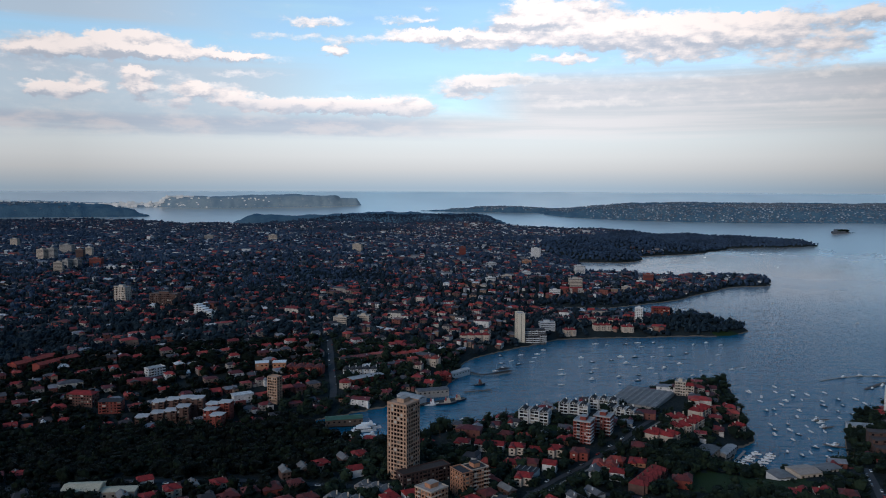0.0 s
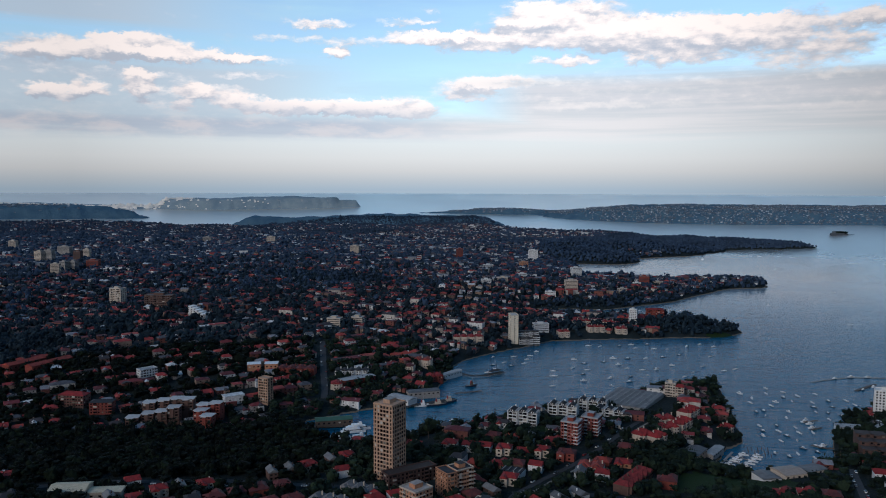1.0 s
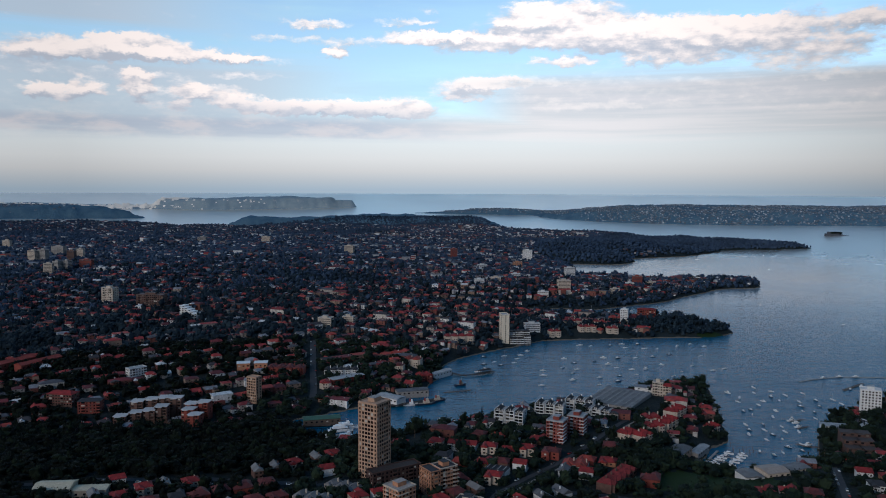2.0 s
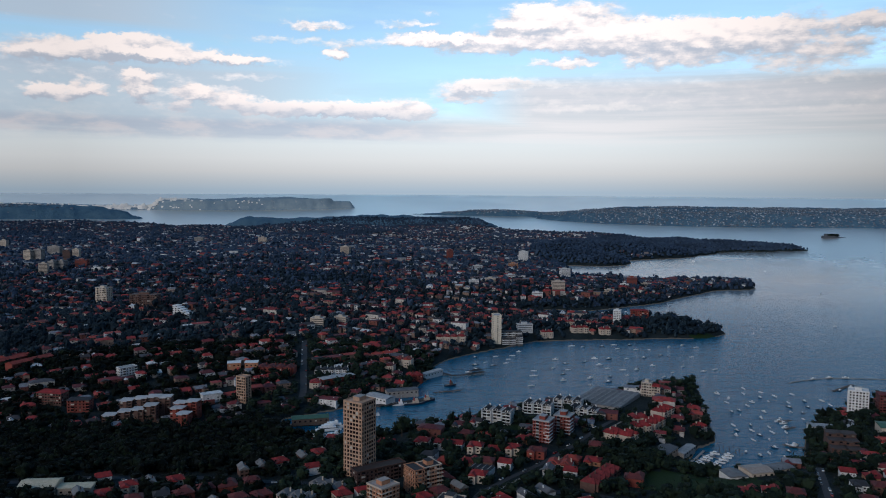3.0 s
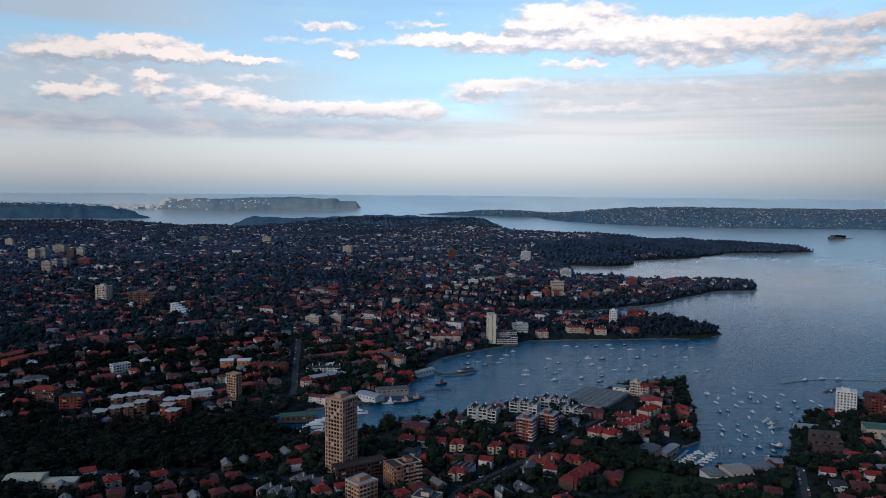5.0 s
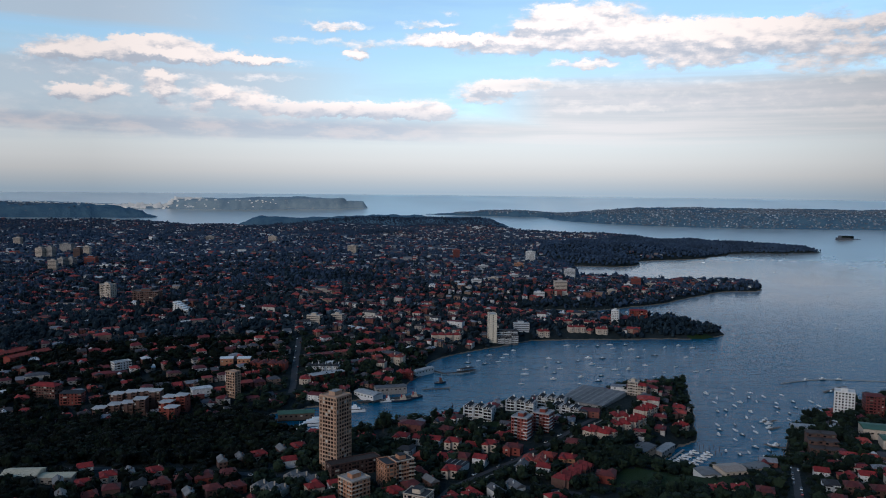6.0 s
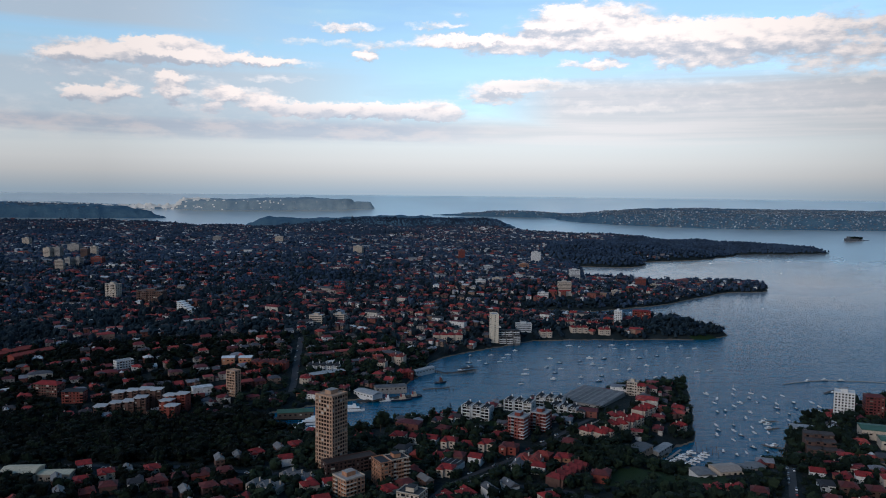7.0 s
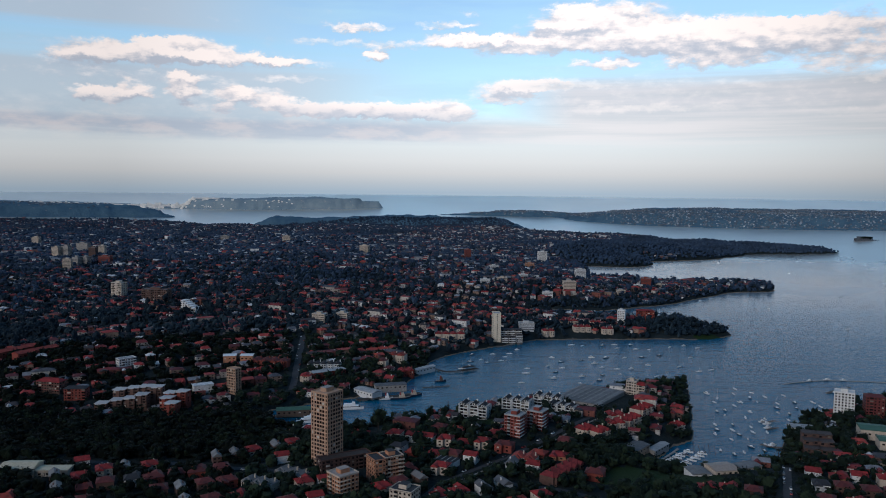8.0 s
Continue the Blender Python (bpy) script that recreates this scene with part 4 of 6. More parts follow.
shed("boat_store", "low boat store with a grey sheet roof beside the clubhouse", 262, 588, 15, 17, 3.8, 1.2, 10, WHITE, SHEET_OLD)
shed("pale_roofed_flats", "low white flats with a pale flat roof above the cove", 400, 722, 30, 13, 6, 0.5, -14, WHITE, SHEET_PALE, None, 1, True, "flats")
shed("white_gabled_house", "white house with a steep pale gable", 416, 702, 10, 9, 5.5, 3.0, 70, WHITE, SHEET_PALE, None, 1, True, "house")
shed("green_roofed_hall", "cream hall with a green sheet roof", 456, 692, 40, 22, 9, 1.6, -16, CREAM, SHEET_GREEN, 12)
shed("green_roofed_gymnasium", "second cream hall with a green sheet roof", 455, 662, 34, 18, 7, 1.4, -16, CREAM, SHEET_GREEN, 13)
shed("pale_roofed_hall", "low cream hall with a broad pale roof", -264, 552, 26, 18, 9, 2.2, 6, CREAM, CREAM_ROOF, 8)
shed("hall_wing", "low wing of the hall with a pale flat roof", -238, 553, 24, 11, 7, 0.6, 6, CREAM, CREAM_ROOF, 8)
shed("slipway_shed", "white wharf shed beside the jetty", 18, 948, 34, 9, 5, 1.2, 50, WHITE, SHEET_PALE, 2)
for x, y in ((-482, 893), (-453, 888)):
    shed("long_red_roofed_flats", "long low brick flats under an orange tiled roof", x, y, 54, 12, 7.5, 2.6, 66, BRICK_RED, TILE_ORANGE, None, 1, True, "flats")
for x, y, t in ((-216, 900, 14), (-196, 904, 8)):
    shed("flat_roofed_house", "house with a bright white flat roof", x, y, 15, 13, 7.5, 0.3, t, BRICK_ORANGE, WHITE_ROOF, None, 1, True, "house")
shed("pale_roofed_row", "row of low brick flats with a pale flat roof", -91, 877, 42, 13, 7, 0.5, 38, BRICK_RED, SHEET_PALE, None, 1, True, "flats")


def row_of_roofs(label, x, y, turn, units, wall, roof, w=9.0, d=12.0, h=6.5):
    """A row of joined houses with cross gables under red tiles."""
    home = thing("townhouse_row", pose(x, y, ground(x, y), 0, 0, turn), label, "townhouses")
    for i in range(units):
        u = (i - (units - 1) / 2) * w
        boxes("wall", [(u - w / 2, u + w / 2, -d / 2, d / 2, -4, h), (u - w * 0.3, u + w * 0.3, -d / 2 - 2, -d / 2, -4, h)], wall, home)
        bm = bmesh.new()
        hip(bm, u - w / 2 + 0.02, u + w / 2 - 0.02, -d / 2, d / 2, h + 0.25, 2.6, 0.55, 0.0)
        top = part("roof", bm, roof, home)
        bm = bmesh.new()
        hip(bm, u - w * 0.3, u + w * 0.3, -d / 2 - 2.2, d / 2 - 3, h + 0.3, 2.0, 0.9, 0.2)
        part("gable", bm, roof, top)
        boxes("chimney", [(u + w * 0.3, u + w * 0.3 + 0.9, 1, 2, h, h + 3.8)], wall, top)
        for s in (-1.4, 1.4):
            for f in (1.6, 4.6):
                piece("window", pane(1.4, 1.4), home, pose(u + s, -d / 2 - 2.02, f))
        a = radians(turn)
        KEEP_CLEAR.append((x + u * math.cos(a), y + u * math.sin(a), 7))


row_of_roofs("long row of brick houses under one red tiled roof", 154, 573, 54, 5, BRICK_BROWN, plain("deep_red_roof_tiles", (0.27, 0.026, 0.026), 0.85, 0.6, 0.3, 0.0, 1.2))
for x, y, t, n in ((250, 746, 50, 3), (230, 706, 50, 3), (214, 690, 20, 2), (196, 664, 45, 2), (184, 668, 45, 2), (219, 716, 10, 2)):
    row_of_roofs("cream townhouses with bright red tiled roofs", x, y, t, n, CREAM, TILE_RED, 8.5, 12)
for x, y, t, n in ((252, 1222, 6, 3), (292, 1218, -4, 2), (236, 1262, 8, 3), (280, 1262, -10, 2), (196, 1196, 10, 2)):
    row_of_roofs("cream waterfront houses with red tiled roofs", x, y, t, n, CREAM, TILE_RED, 9.5, 12, 7.5)
row_of_roofs("small cream waterfront house with a red roof", 279, 724, 40, 2, CREAM, TILE_RED, 7, 9, 4)
row_of_roofs("cream two-storey house row with orange tiled roofs", 127, 597, -20, 2, CREAM, TILE_ORANGE, 10, 12)

row_of_roofs("cream townhouses with weathered grey metal roofs", -52, 556, -28, 3, CREAM, SHEET_OLD, 9, 11, 5)
row_of_roofs("cream townhouses with pale metal roofs", -72, 538, -20, 3, CREAM, SHEET_OLD, 9, 11, 5)
shed("striped_roof_house", "low modern house with a striped glass and metal roof", 64, 590, 18, 12, 5, 0.8, -25, WHITE, SLATE, None, 4, True, "house")

row_of_roofs("white gabled terrace with slate roofs beside a road", -100, 903, 4, 5, WHITE, SLATE, 8, 11, 6)
row_of_roofs("cream house with a steep orange tiled roof", -17, 962, -12, 2, CREAM, TILE_ORANGE, 11, 14, 9)
row_of_roofs("cream house with a brown tiled roof", -33, 936, -12, 1, CREAM, TILE_BROWN, 12, 12, 7)
row_of_roofs("brick house with a bright red hipped roof above a wharf", -2, 921, 20, 2, BRICK_RED, TILE_RED, 9, 14, 6)
row_of_roofs("cream rendered mansion with red tiled roofs above the bay", 44, 1112, 6, 4, CREAM, TILE_RED, 11, 13, 9)
row_of_roofs("long brick row with dark red roofs beside a road", -164, 895, -4, 4, BRICK_RED, TILE_BROWN, 11, 15, 7)
row_of_roofs("red-roofed brick house on a wooded slope", -112, 858, 6, 1, CREAM, TILE_RED, 13, 13, 6)

# ---- roads ----


def ribbon(name, pts, width, mat, label, lift=0.35, kind="structure", category="road"):
    """A road draped over the land along a smooth line."""
    p = np.array(pts, float)
    t = np.concatenate([[0], np.cumsum(np.hypot(*np.diff(p, axis=0).T))])
    s = np.arange(0, t[-1], 6.0)
    x, y = np.interp(s, t, p[:, 0]), np.interp(s, t, p[:, 1])
    dx, dy = np.gradient(x), np.gradient(y)
    n = np.hypot(dx, dy)
    nx, ny = -dy / n, dx / n
    cols = []
    for o in (-0.5, -0.17, 0.17, 0.5):
        cx, cy = x + nx * width * o, y + ny * width * o
        z = np.maximum(land(cx, cy)[0], land(x, y)[0]) + lift
        cols.append(np.stack([cx, cy, z], 1))
        for a, b in zip(cx, cy):
            KEEP_CLEAR.append((a, b, width * 0.3))
    m = len(x)
    v = np.concatenate(cols)
    i = np.arange(m - 1)
    faces = [np.stack([i + k * m, i + 1 + k * m, i + 1 + (k + 1) * m, i + (k + 1) * m], 1)[:, ::-1] for k in range(3)]
    return tagged(new(name, bulk(name, v, faces, [mat], None, True)), label, category, kind=kind)


ribbon("road_1", [(-121, 825), (-124, 850), (-133, 897), (-143, 958), (-156, 1031)], 7.5, ASPHALT, "straight tree-lined asphalt road up the hill", 0.3)
ribbon("road_2", [(215, 745), (186, 706), (147, 649), (116, 612), (87, 583), (61, 552), (40, 500)], 4.6, ASPHALT, "asphalt road along the ridge of the point")
ribbon("road_3", [(298, 480), (311, 536), (326, 575), (342, 618)], 6, ASPHALT, "asphalt street down to the cove")
ribbon("road_4", [(-330, 560), (-250, 585), (-160, 590), (-90, 575), (-40, 560)], 7, ASPHALT, "asphalt street beside a wood")
ribbon("road_5", [(61, 556), (100, 560), (150, 545), (190, 520)], 7, ASPHALT, "asphalt side street")
ribbon("pavement_1", [(222, 741), (193, 702), (153, 645), (121, 607), (92, 578), (67, 548)], 2.0, PAVING, "pale footpath beside the road", 0.5, category="pavement")

# ---- houses ----
rng = np.random.default_rng(7)
CELL, X0, Y0 = 3.0, -3400.0, 300.0
taken = np.zeros((1900, 1400), bool)


def mark(x, y, r):
    i0, i1 = int((x - r - X0) / CELL), int((x + r - X0) / CELL) + 1
    j0, j1 = int((y - r - Y0) / CELL), int((y + r - Y0) / CELL) + 1
    taken[max(i0, 0):max(i1, 0), max(j0, 0):max(j1, 0)] = True


def free(x, y):
    i = np.clip(((np.asarray(x) - X0) / CELL).astype(int), 0, taken.shape[0] - 1)
    j = np.clip(((np.asarray(y) - Y0) / CELL).astype(int), 0, taken.shape[1] - 1)
    return ~taken[i, j]


# places almost without trees: x, y, two radii
BARE = [(-75, 692, 30, 18), (95, 765, 45, 42), (145, 800, 52, 42), (190, 850, 45, 35), (215, 800, 45, 45)]
# woods and parks, in the same way
GARDEN_WOODS = [(-290, 655, 250, 62), (-150, 705, 70, 45), (205, 620, 42, 30), (222, 526, 52, 17), (-30, 615, 40, 25), (400, 690, 25, 40), (-620, 1000, 110, 60), (60, 870, 14, 20)]
HEADLAND_WOODS = [(455, 1268, 112, 66), (505, 2560, 180, 230), (330, 2860, 230, 120), (225, 1215, 45, 40), (810, 2030, 110, 60), (290, 1500, 110, 35), (400, 1545, 60, 34), (500, 1610, 55, 34),
                  (620, 1700, 60, 38), (720, 1800, 60, 40), (1150, 3150, 520, 420), (860, 2980, 420, 330), (1240, 2980, 260, 160), (700, 2900, 260, 260), (-300, 4500, 900, 480), (-420, 3400, 260, 120),
                  (-1300, 2600, 200, 90), (-250, 1700, 150, 60)]
WOODS = GARDEN_WOODS + HEADLAND_WOODS
PARK = (230, 572, 46, 26)


def wooded(x, y):
    w = np.zeros(np.shape(x), bool)
    for cx, cy, rx, ry in WOODS:
        w |= ((x - cx) / rx) ** 2 + ((y - cy) / ry) ** 2 < 1 + 0.25 * rough(x, y, 30, 8)
    return w


# clearings that open the camera's view to the marina, club, ferries and terraces
KEEP_CLEAR += [(252, 1205, 10), (268, 1202, 10), (292, 1203, 10), (236, 1206, 8), (-4, 674, 9), (-4, 660, 7), (2, 680, 8), (240, 636, 10), (256, 690, 7), (236, 655, 8), (222, 622, 7), (232, 628, 7), (290, 622, 11), (275, 618, 9), (306, 632, 9), (280, 575, 12), (252, 632, 9), (264, 642, 8), (272, 580, 9), (302, 592, 10), (254, 592, 7), (322, 602, 7), (250, 656, 15), (240, 642, 8), (296, 612, 10), (-100, 736, 17), (-80, 730, 12), (-118, 745, 10), (-20, 812, 18), (10, 830, 14), (90, 702, 10), (135, 728, 12), (120, 645, 10), (205, 765, 12)]
for x, y, r in KEEP_CLEAR:
    mark(x, y, r)


def inside(x, y, margin=120):
    return np.abs(x - 44) < 0.70 * y + margin


def lots():
    """House lots in rows along streets, each quarter with its own street direction."""
    seeds = np.stack([rng.uniform(-2900, 1500, 90), rng.uniform(380, 4000, 90)], 1)
    out = []
    for q, (sx, sy) in enumerate(seeds):
        a = rng.uniform(-0.6, 0.6)
        u, v = np.meshgrid(np.arange(-620, 620, 16.5), np.arange(-640, 640, 62.0))
        for side in (-1, 1):
            uu = u.ravel() + rng.uniform(-2, 2, u.size)
            vv = v.ravel() + side * (15.5 + rng.uniform(-1.5, 3, u.size))
            x, y = sx + uu * np.cos(a) - vv * np.sin(a), sy + uu * np.sin(a) + vv * np.cos(a)
            d = np.hypot(x[:, None] - seeds[None, :, 0], y[:, None] - seeds[None, :, 1])
            keep = (d.argmin(1) == q) & inside(x, y) & (y > 400) & (np.hypot(x, y) < 4300)
            out.append(np.stack([x[keep], y[keep], np.full(keep.sum(), a + (0 if side > 0 else np.pi))], 1))
    p = np.concatenate(out)
    s = land(p[:, 0], p[:, 1])[1]
    p = p[(s > 12) & ~wooded(p[:, 0], p[:, 1])]
    p = p[(((p[:, 0] - PARK[0]) / PARK[2]) ** 2 + ((p[:, 1] - PARK[1]) / PARK[3]) ** 2) > 1.2]
    p = p[rng.random(len(p)) < np.where((p[:, 0] < -230) & (p[:, 1] < 1150), 0.72, 0.95)]  # fewer houses in the wooded west
    p = p[np.argsort(np.hypot(p[:, 0] - 44, p[:, 1]))]
    good = []
    for x, y, a in p:
        i, j = int((x - X0) / CELL), int((y - Y0) / CELL)
        if not taken[i - 1:i + 2, j - 1:j + 2].any():
            good.append((x, y, a))
            mark(x, y, 5.0)
    return np.array(good)


LOTS = lots()
NEAR_HOUSES = 260


def house_kind(label, roof, wall, w, d, floors, ridge, wing, chimney):
    """One house with its parts, built far below the land and copied to the lots."""
    h = floors * 2.9 + 0.3
    home = thing("house", pose(0, 0, 0), label, "house", "suburban houses")
    rows = [(-w / 2, w / 2, -d / 2, d / 2, -3, h)]
    if wing:
        rows.append((-w / 2, -w / 2 + w * 0.45, -d / 2 - 3, -d / 2, -3, h))
    boxes("wall", rows, wall, home)
    bm = bmesh.new()
    hip(bm, -w / 2, w / 2, -d / 2, d / 2, h + 0.22, 2.5, ridge)
    top = part("roof", bm, roof, home)
    if wing:
        bm = bmesh.new()
        hip(bm, -w / 2, -w / 2 + w * 0.45, -d / 2 - 3, d * 0.1, h + 0.23, 1.9, 0.85, 0.5)
        part("gable", bm, roof, home)
    if chimney:
        boxes("chimney", [(w * 0.2, w * 0.2 + 0.8, -0.4, 0.5, h, h + 3.2)], wall, top)
    for f in range(floors):
        piece("window", pane(1.8, 1.3), home, pose(w * 0.22, -d / 2, f * 2.9 + 1.6))
        piece("window", pane(1.8, 1.3), home, pose(-w * 0.27, -d / 2 - (3 if wing else 0), f * 2.9 + 1.6))
    piece("window", pane(1.3, 1.2), home, pose(-w / 2, 1, floors * 2.9 - 1.2, 0, 0, 90))
    return home


KINDS = [
    house_kind("two-storey cream house with a red tiled hipped roof", TILE_RED, CREAM, 12, 11, 2, 0.45, True, True),
    house_kind("single-storey red brick house with an orange tiled roof", TILE_ORANGE, BRICK_RED, 13, 11, 1, 0.4, True, True),
    house_kind("two-storey brown brick house with a dark red roof", TILE_BROWN, BRICK_BROWN, 12, 12, 2, 0.35, False, True),
    house_kind("narrow white house with a grey metal gable roof", SHEET_GREY, WHITE, 8, 14, 2, 1.0, False, True),
    house_kind("white house with a slate roof", SLATE, WHITE, 11, 11, 2, 0.5, True, False),
    house_kind("brick bungalow with a red tiled roof", TILE_RED, BRICK_ORANGE, 13, 12, 1, 0.3, True, True),
    house_kind("white two-storey house with a red gable roof", TILE_RED, WHITE, 11, 10, 2, 0.9, False, False),
    house_kind("terrace house with a weathered metal roof", SHEET_OLD, BRICK_BROWN, 7, 13, 2, 1.0, False, True),
    house_kind("dark brick house with a brown tiled roof", TILE_BROWN, BRICK_RED, 14, 11, 2, 0.4, True, True),
]
picks = rng.choice(len(KINDS), NEAR_HOUSES, p=[0.20, 0.15, 0.14, 0.06, 0.06, 0.17, 0.10, 0.04, 0.08])
LOW_ROW = (LOTS[:NEAR_HOUSES, 0] < -70) & (LOTS[:NEAR_HOUSES, 1] < 610)  # grey and slate terraces beside the wood
picks = np.where(LOW_ROW & (rng.random(NEAR_HOUSES) < 0.75), rng.choice([7, 8, 7, 4, 7, 2], NEAR_HOUSES), picks)
first = {}
for (x, y, a), k in zip(LOTS[:NEAR_HOUSES], picks):
    m = pose(x, y, ground(x, y) + 0.2, 0, 0, math.degrees(a) + rng.normal(0, 4))
    if k in first:
        copy_thing(KINDS[k], m)
    else:
        KINDS[k].matrix_basis = m
        first[k] = True
for k, ob in enumerate(KINDS):
    if k not in first:
        ob.matrix_basis = pose(-40 - 14 * k, 470, ground(-40 - 14 * k, 470))


def many_houses(name, label, p, roofs, walls_of):
    """The rest of the suburbs: walls, roofs and windows of thousands of houses in one mesh."""
    n = len(p)
    x, y, a = p.T
    d = np.hypot(x - 44, y)
    big = rng.random(n) < 0.06
    w = np.where(big, rng.uniform(16, 25, n), rng.uniform(9.5, 15, n))
    dd = np.where(big, rng.uniform(11, 14, n), rng.uniform(8.5, 12.5, n))
    h = np.where(big, rng.integers(2, 4, n), 1 + (rng.random(n) < 0.36)) * 2.9 + 0.2
    flat = rng.random(n) < np.where(big, 0.4, 0.08)
    rise = np.where(flat, 0.25, rng.uniform(1.8, 3.0, n))
    ridge = np.where(flat, 1.0, np.where(rng.random(n) < 0.35, 1.0, rng.uniform(0.2, 0.6, n)))
    z = land(x, y)[0]
    unit = np.array([(-.5, -.5), (.5, -.5), (.5, .5), (-.5, .5)])
    ca, sa = np.cos(a), np.sin(a)

    def at(u, v, zz):
        px, py = x + u * ca - v * sa, y + u * sa + v * ca
        return np.stack(drawn(px, py, z + zz), 1)
    rows = [at(w * i, dd * j, h * 0 - 3) for i, j in unit] + [at(w * i, dd * j, h) for i, j in unit]
    rows += [at((w + 1) * i, (dd + 1) * j, h + 0.05) for i, j in unit] + [at(w * 0.5 * ridge * s, 0, h + rise) for s in (-1, 1)]
    v = np.stack(rows, 1)  # n, 14, 3
    base = (np.arange(n) * 14)[:, None]
    walls = np.concatenate([base + np.array(f) for f in ((0, 1, 5, 4), (1, 2, 6, 5), (2, 3, 7, 6), (3, 0, 4, 7))])
    roof4 = np.concatenate([base + np.array(f) for f in ((8, 9, 13, 12), (10, 11, 12, 13))])
    roof3 = np.concatenate([base + np.array(f) for f in ((9, 10, 13), (11, 8, 12))])
    verts, off = [v.reshape(-1, 3)], n * 14
    faces, which = [walls, roof4, roof3], [0, 1, 1]
    near = np.where(d < 1900)[0]
    # a cross wing with its own gable, and a low pale annex behind, on the houses less than 1.9 km off
    side = np.where(rng.random(n) < 0.5, -1.0, 1.0)
    for sel, u0, v0, ww, dw, hh, rr, mats in ((near[~flat[near]], side * w * 0.24, -dd * 0.5 - 1.2, w * 0.42, np.full(n, 5.5), h, rise * 0.8, (0, 1)),
                                              (near[rng.random(len(near)) < 0.6], side * w * -0.2, dd * 0.5 + 1.8, w * 0.5, np.full(n, 4.0), np.full(n, 2.9), np.full(n, 0.3), (0, 1)),
                                              (near[rng.random(len(near)) < 0.4], -side * (w * 0.5 + 3.2), -dd * 0.2, np.full(n, 3.6), np.full(n, 6.0), np.full(n, 2.5), np.full(n, 0.8), (0, 1)),
                                              (near[rng.random(len(near)) < 0.7], side * w * 0.2, dd * 0.1, np.full(n, 1.0), np.full(n, 0.8), h + rise + 0.7, np.full(n, 0.02), (0, 0))):
        rows = [at(u0 + ww * i, v0 + dw * j, h * 0 - 3) for i, j in unit] + [at(u0 + ww * i, v0 + dw * j, hh) for i, j in unit]
        rows += [at(u0 + (ww + 0.7) * i, v0 + (dw + 0.7) * j, hh + 0.06) for i, j in unit] + [at(u0, v0 + dw * 0.55 * t, hh + rr) for t in (-1, 1)]
        vv = np.stack([r[sel] for r in rows], 1)
        base = off + (np.arange(len(sel)) * 14)[:, None]
        faces += [np.concatenate([base + np.array(f) for f in ((0, 1, 5, 4), (1, 2, 6, 5), (2, 3, 7, 6), (3, 0, 4, 7))]),
                  np.concatenate([base + np.array(f) for f in ((9, 10, 13, 12), (11, 8, 12, 13))]), np.concatenate([base + np.array(f) for f in ((8, 9, 12), (10, 11, 13))])]
        which += [mats[0], mats[1], mats[1]]
        verts.append(vv.reshape(-1, 3))
        off += len(sel) * 14
    for lift in (0.0, 2.9):
        sel = near[h[near] > lift + 2.5]
        for face in range(4):
            for s in (-0.27, 0.23):
                u0, v0 = (s, 0.5 + 0.004) if face < 2 else (0.5 + 0.004, s)
                sg = -1 if face % 2 == 0 else 1
                corner = []
                for k, zz in ((-0.8, 0.9), (0.8, 0.9), (0.8, 2.2), (-0.8, 2.2)):
                    u = w * u0 + k if face < 2 else w * u0 * sg
                    vv = dd * v0 * sg if face < 2 else dd * v0 + k
                    corner.append(at(u, vv, zz + lift)[sel])
                m = len(sel)
                verts.append(np.stack(corner, 1).reshape(-1, 3))
                faces.append(off + np.arange(m * 4).reshape(m, 4))
                which.append(2)
                off += m * 4
    me = bulk(name, np.concatenate(verts), faces, [walls_of, roofs, GLASS], which)
    tagged(new(name, me), label, "houses", kind="stuff")


REST = LOTS[NEAR_HOUSES:]
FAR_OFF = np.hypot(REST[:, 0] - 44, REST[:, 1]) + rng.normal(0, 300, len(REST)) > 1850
many_houses("suburb_houses", "hundreds of red-roofed suburban houses on the hills", REST[~FAR_OFF], ROOFS, WALLS)
many_houses("ridge_houses", "far suburban houses, colours greyed and blued for haze", REST[FAR_OFF], RIDGE_ROOFS, RIDGE_WALLS)

# ---- trees ----


def ico(level):
    bm = bmesh.new()
    bmesh.ops.create_icosphere(bm, subdivisions=level, radius=1.0)
    bm.verts.ensure_lookup_table()
    v = np.array([q.co for q in bm.verts])
    f = np.array([[q.index for q in g.verts] for g in bm.faces])
    bm.free()
    return v, f


ICO = [None, ico(1), ico(2)]


def clump(level, cx, cy, cz, rx, rz, jag):
    v, f = ICO[level]
    v = v * (1 + jag * (rng.random((len(v), 1)) - 0.5)) * np.array([rx, rx, rz]) + np.array([cx, cy, cz])
    return v, f


def crown(parts):
    vs, fs, off = [], [], 0
    for v, f in parts:
        vs.append(v)
        fs.append(f + off)
        off += len(v)
    return np.concatenate(vs), np.concatenate(fs)


def leaf_tris(n, shell):
    """Loose triangular sprays of leaf round a crown of about that radius."""
    c = rng.normal(size=(n, 3))
    c /= np.linalg.norm(c, axis=1)[:, None]
    c *= shell * (0.85 + 0.3 * rng.random((n, 1)))
    c[:, 2] = c[:, 2] * 0.75 + 0.15
    t = rng.normal(size=(n, 3, 3)) * 0.11
    v = (c[:, None, :] + t).reshape(-1, 3)
    return v, np.arange(n * 3).reshape(n, 3)


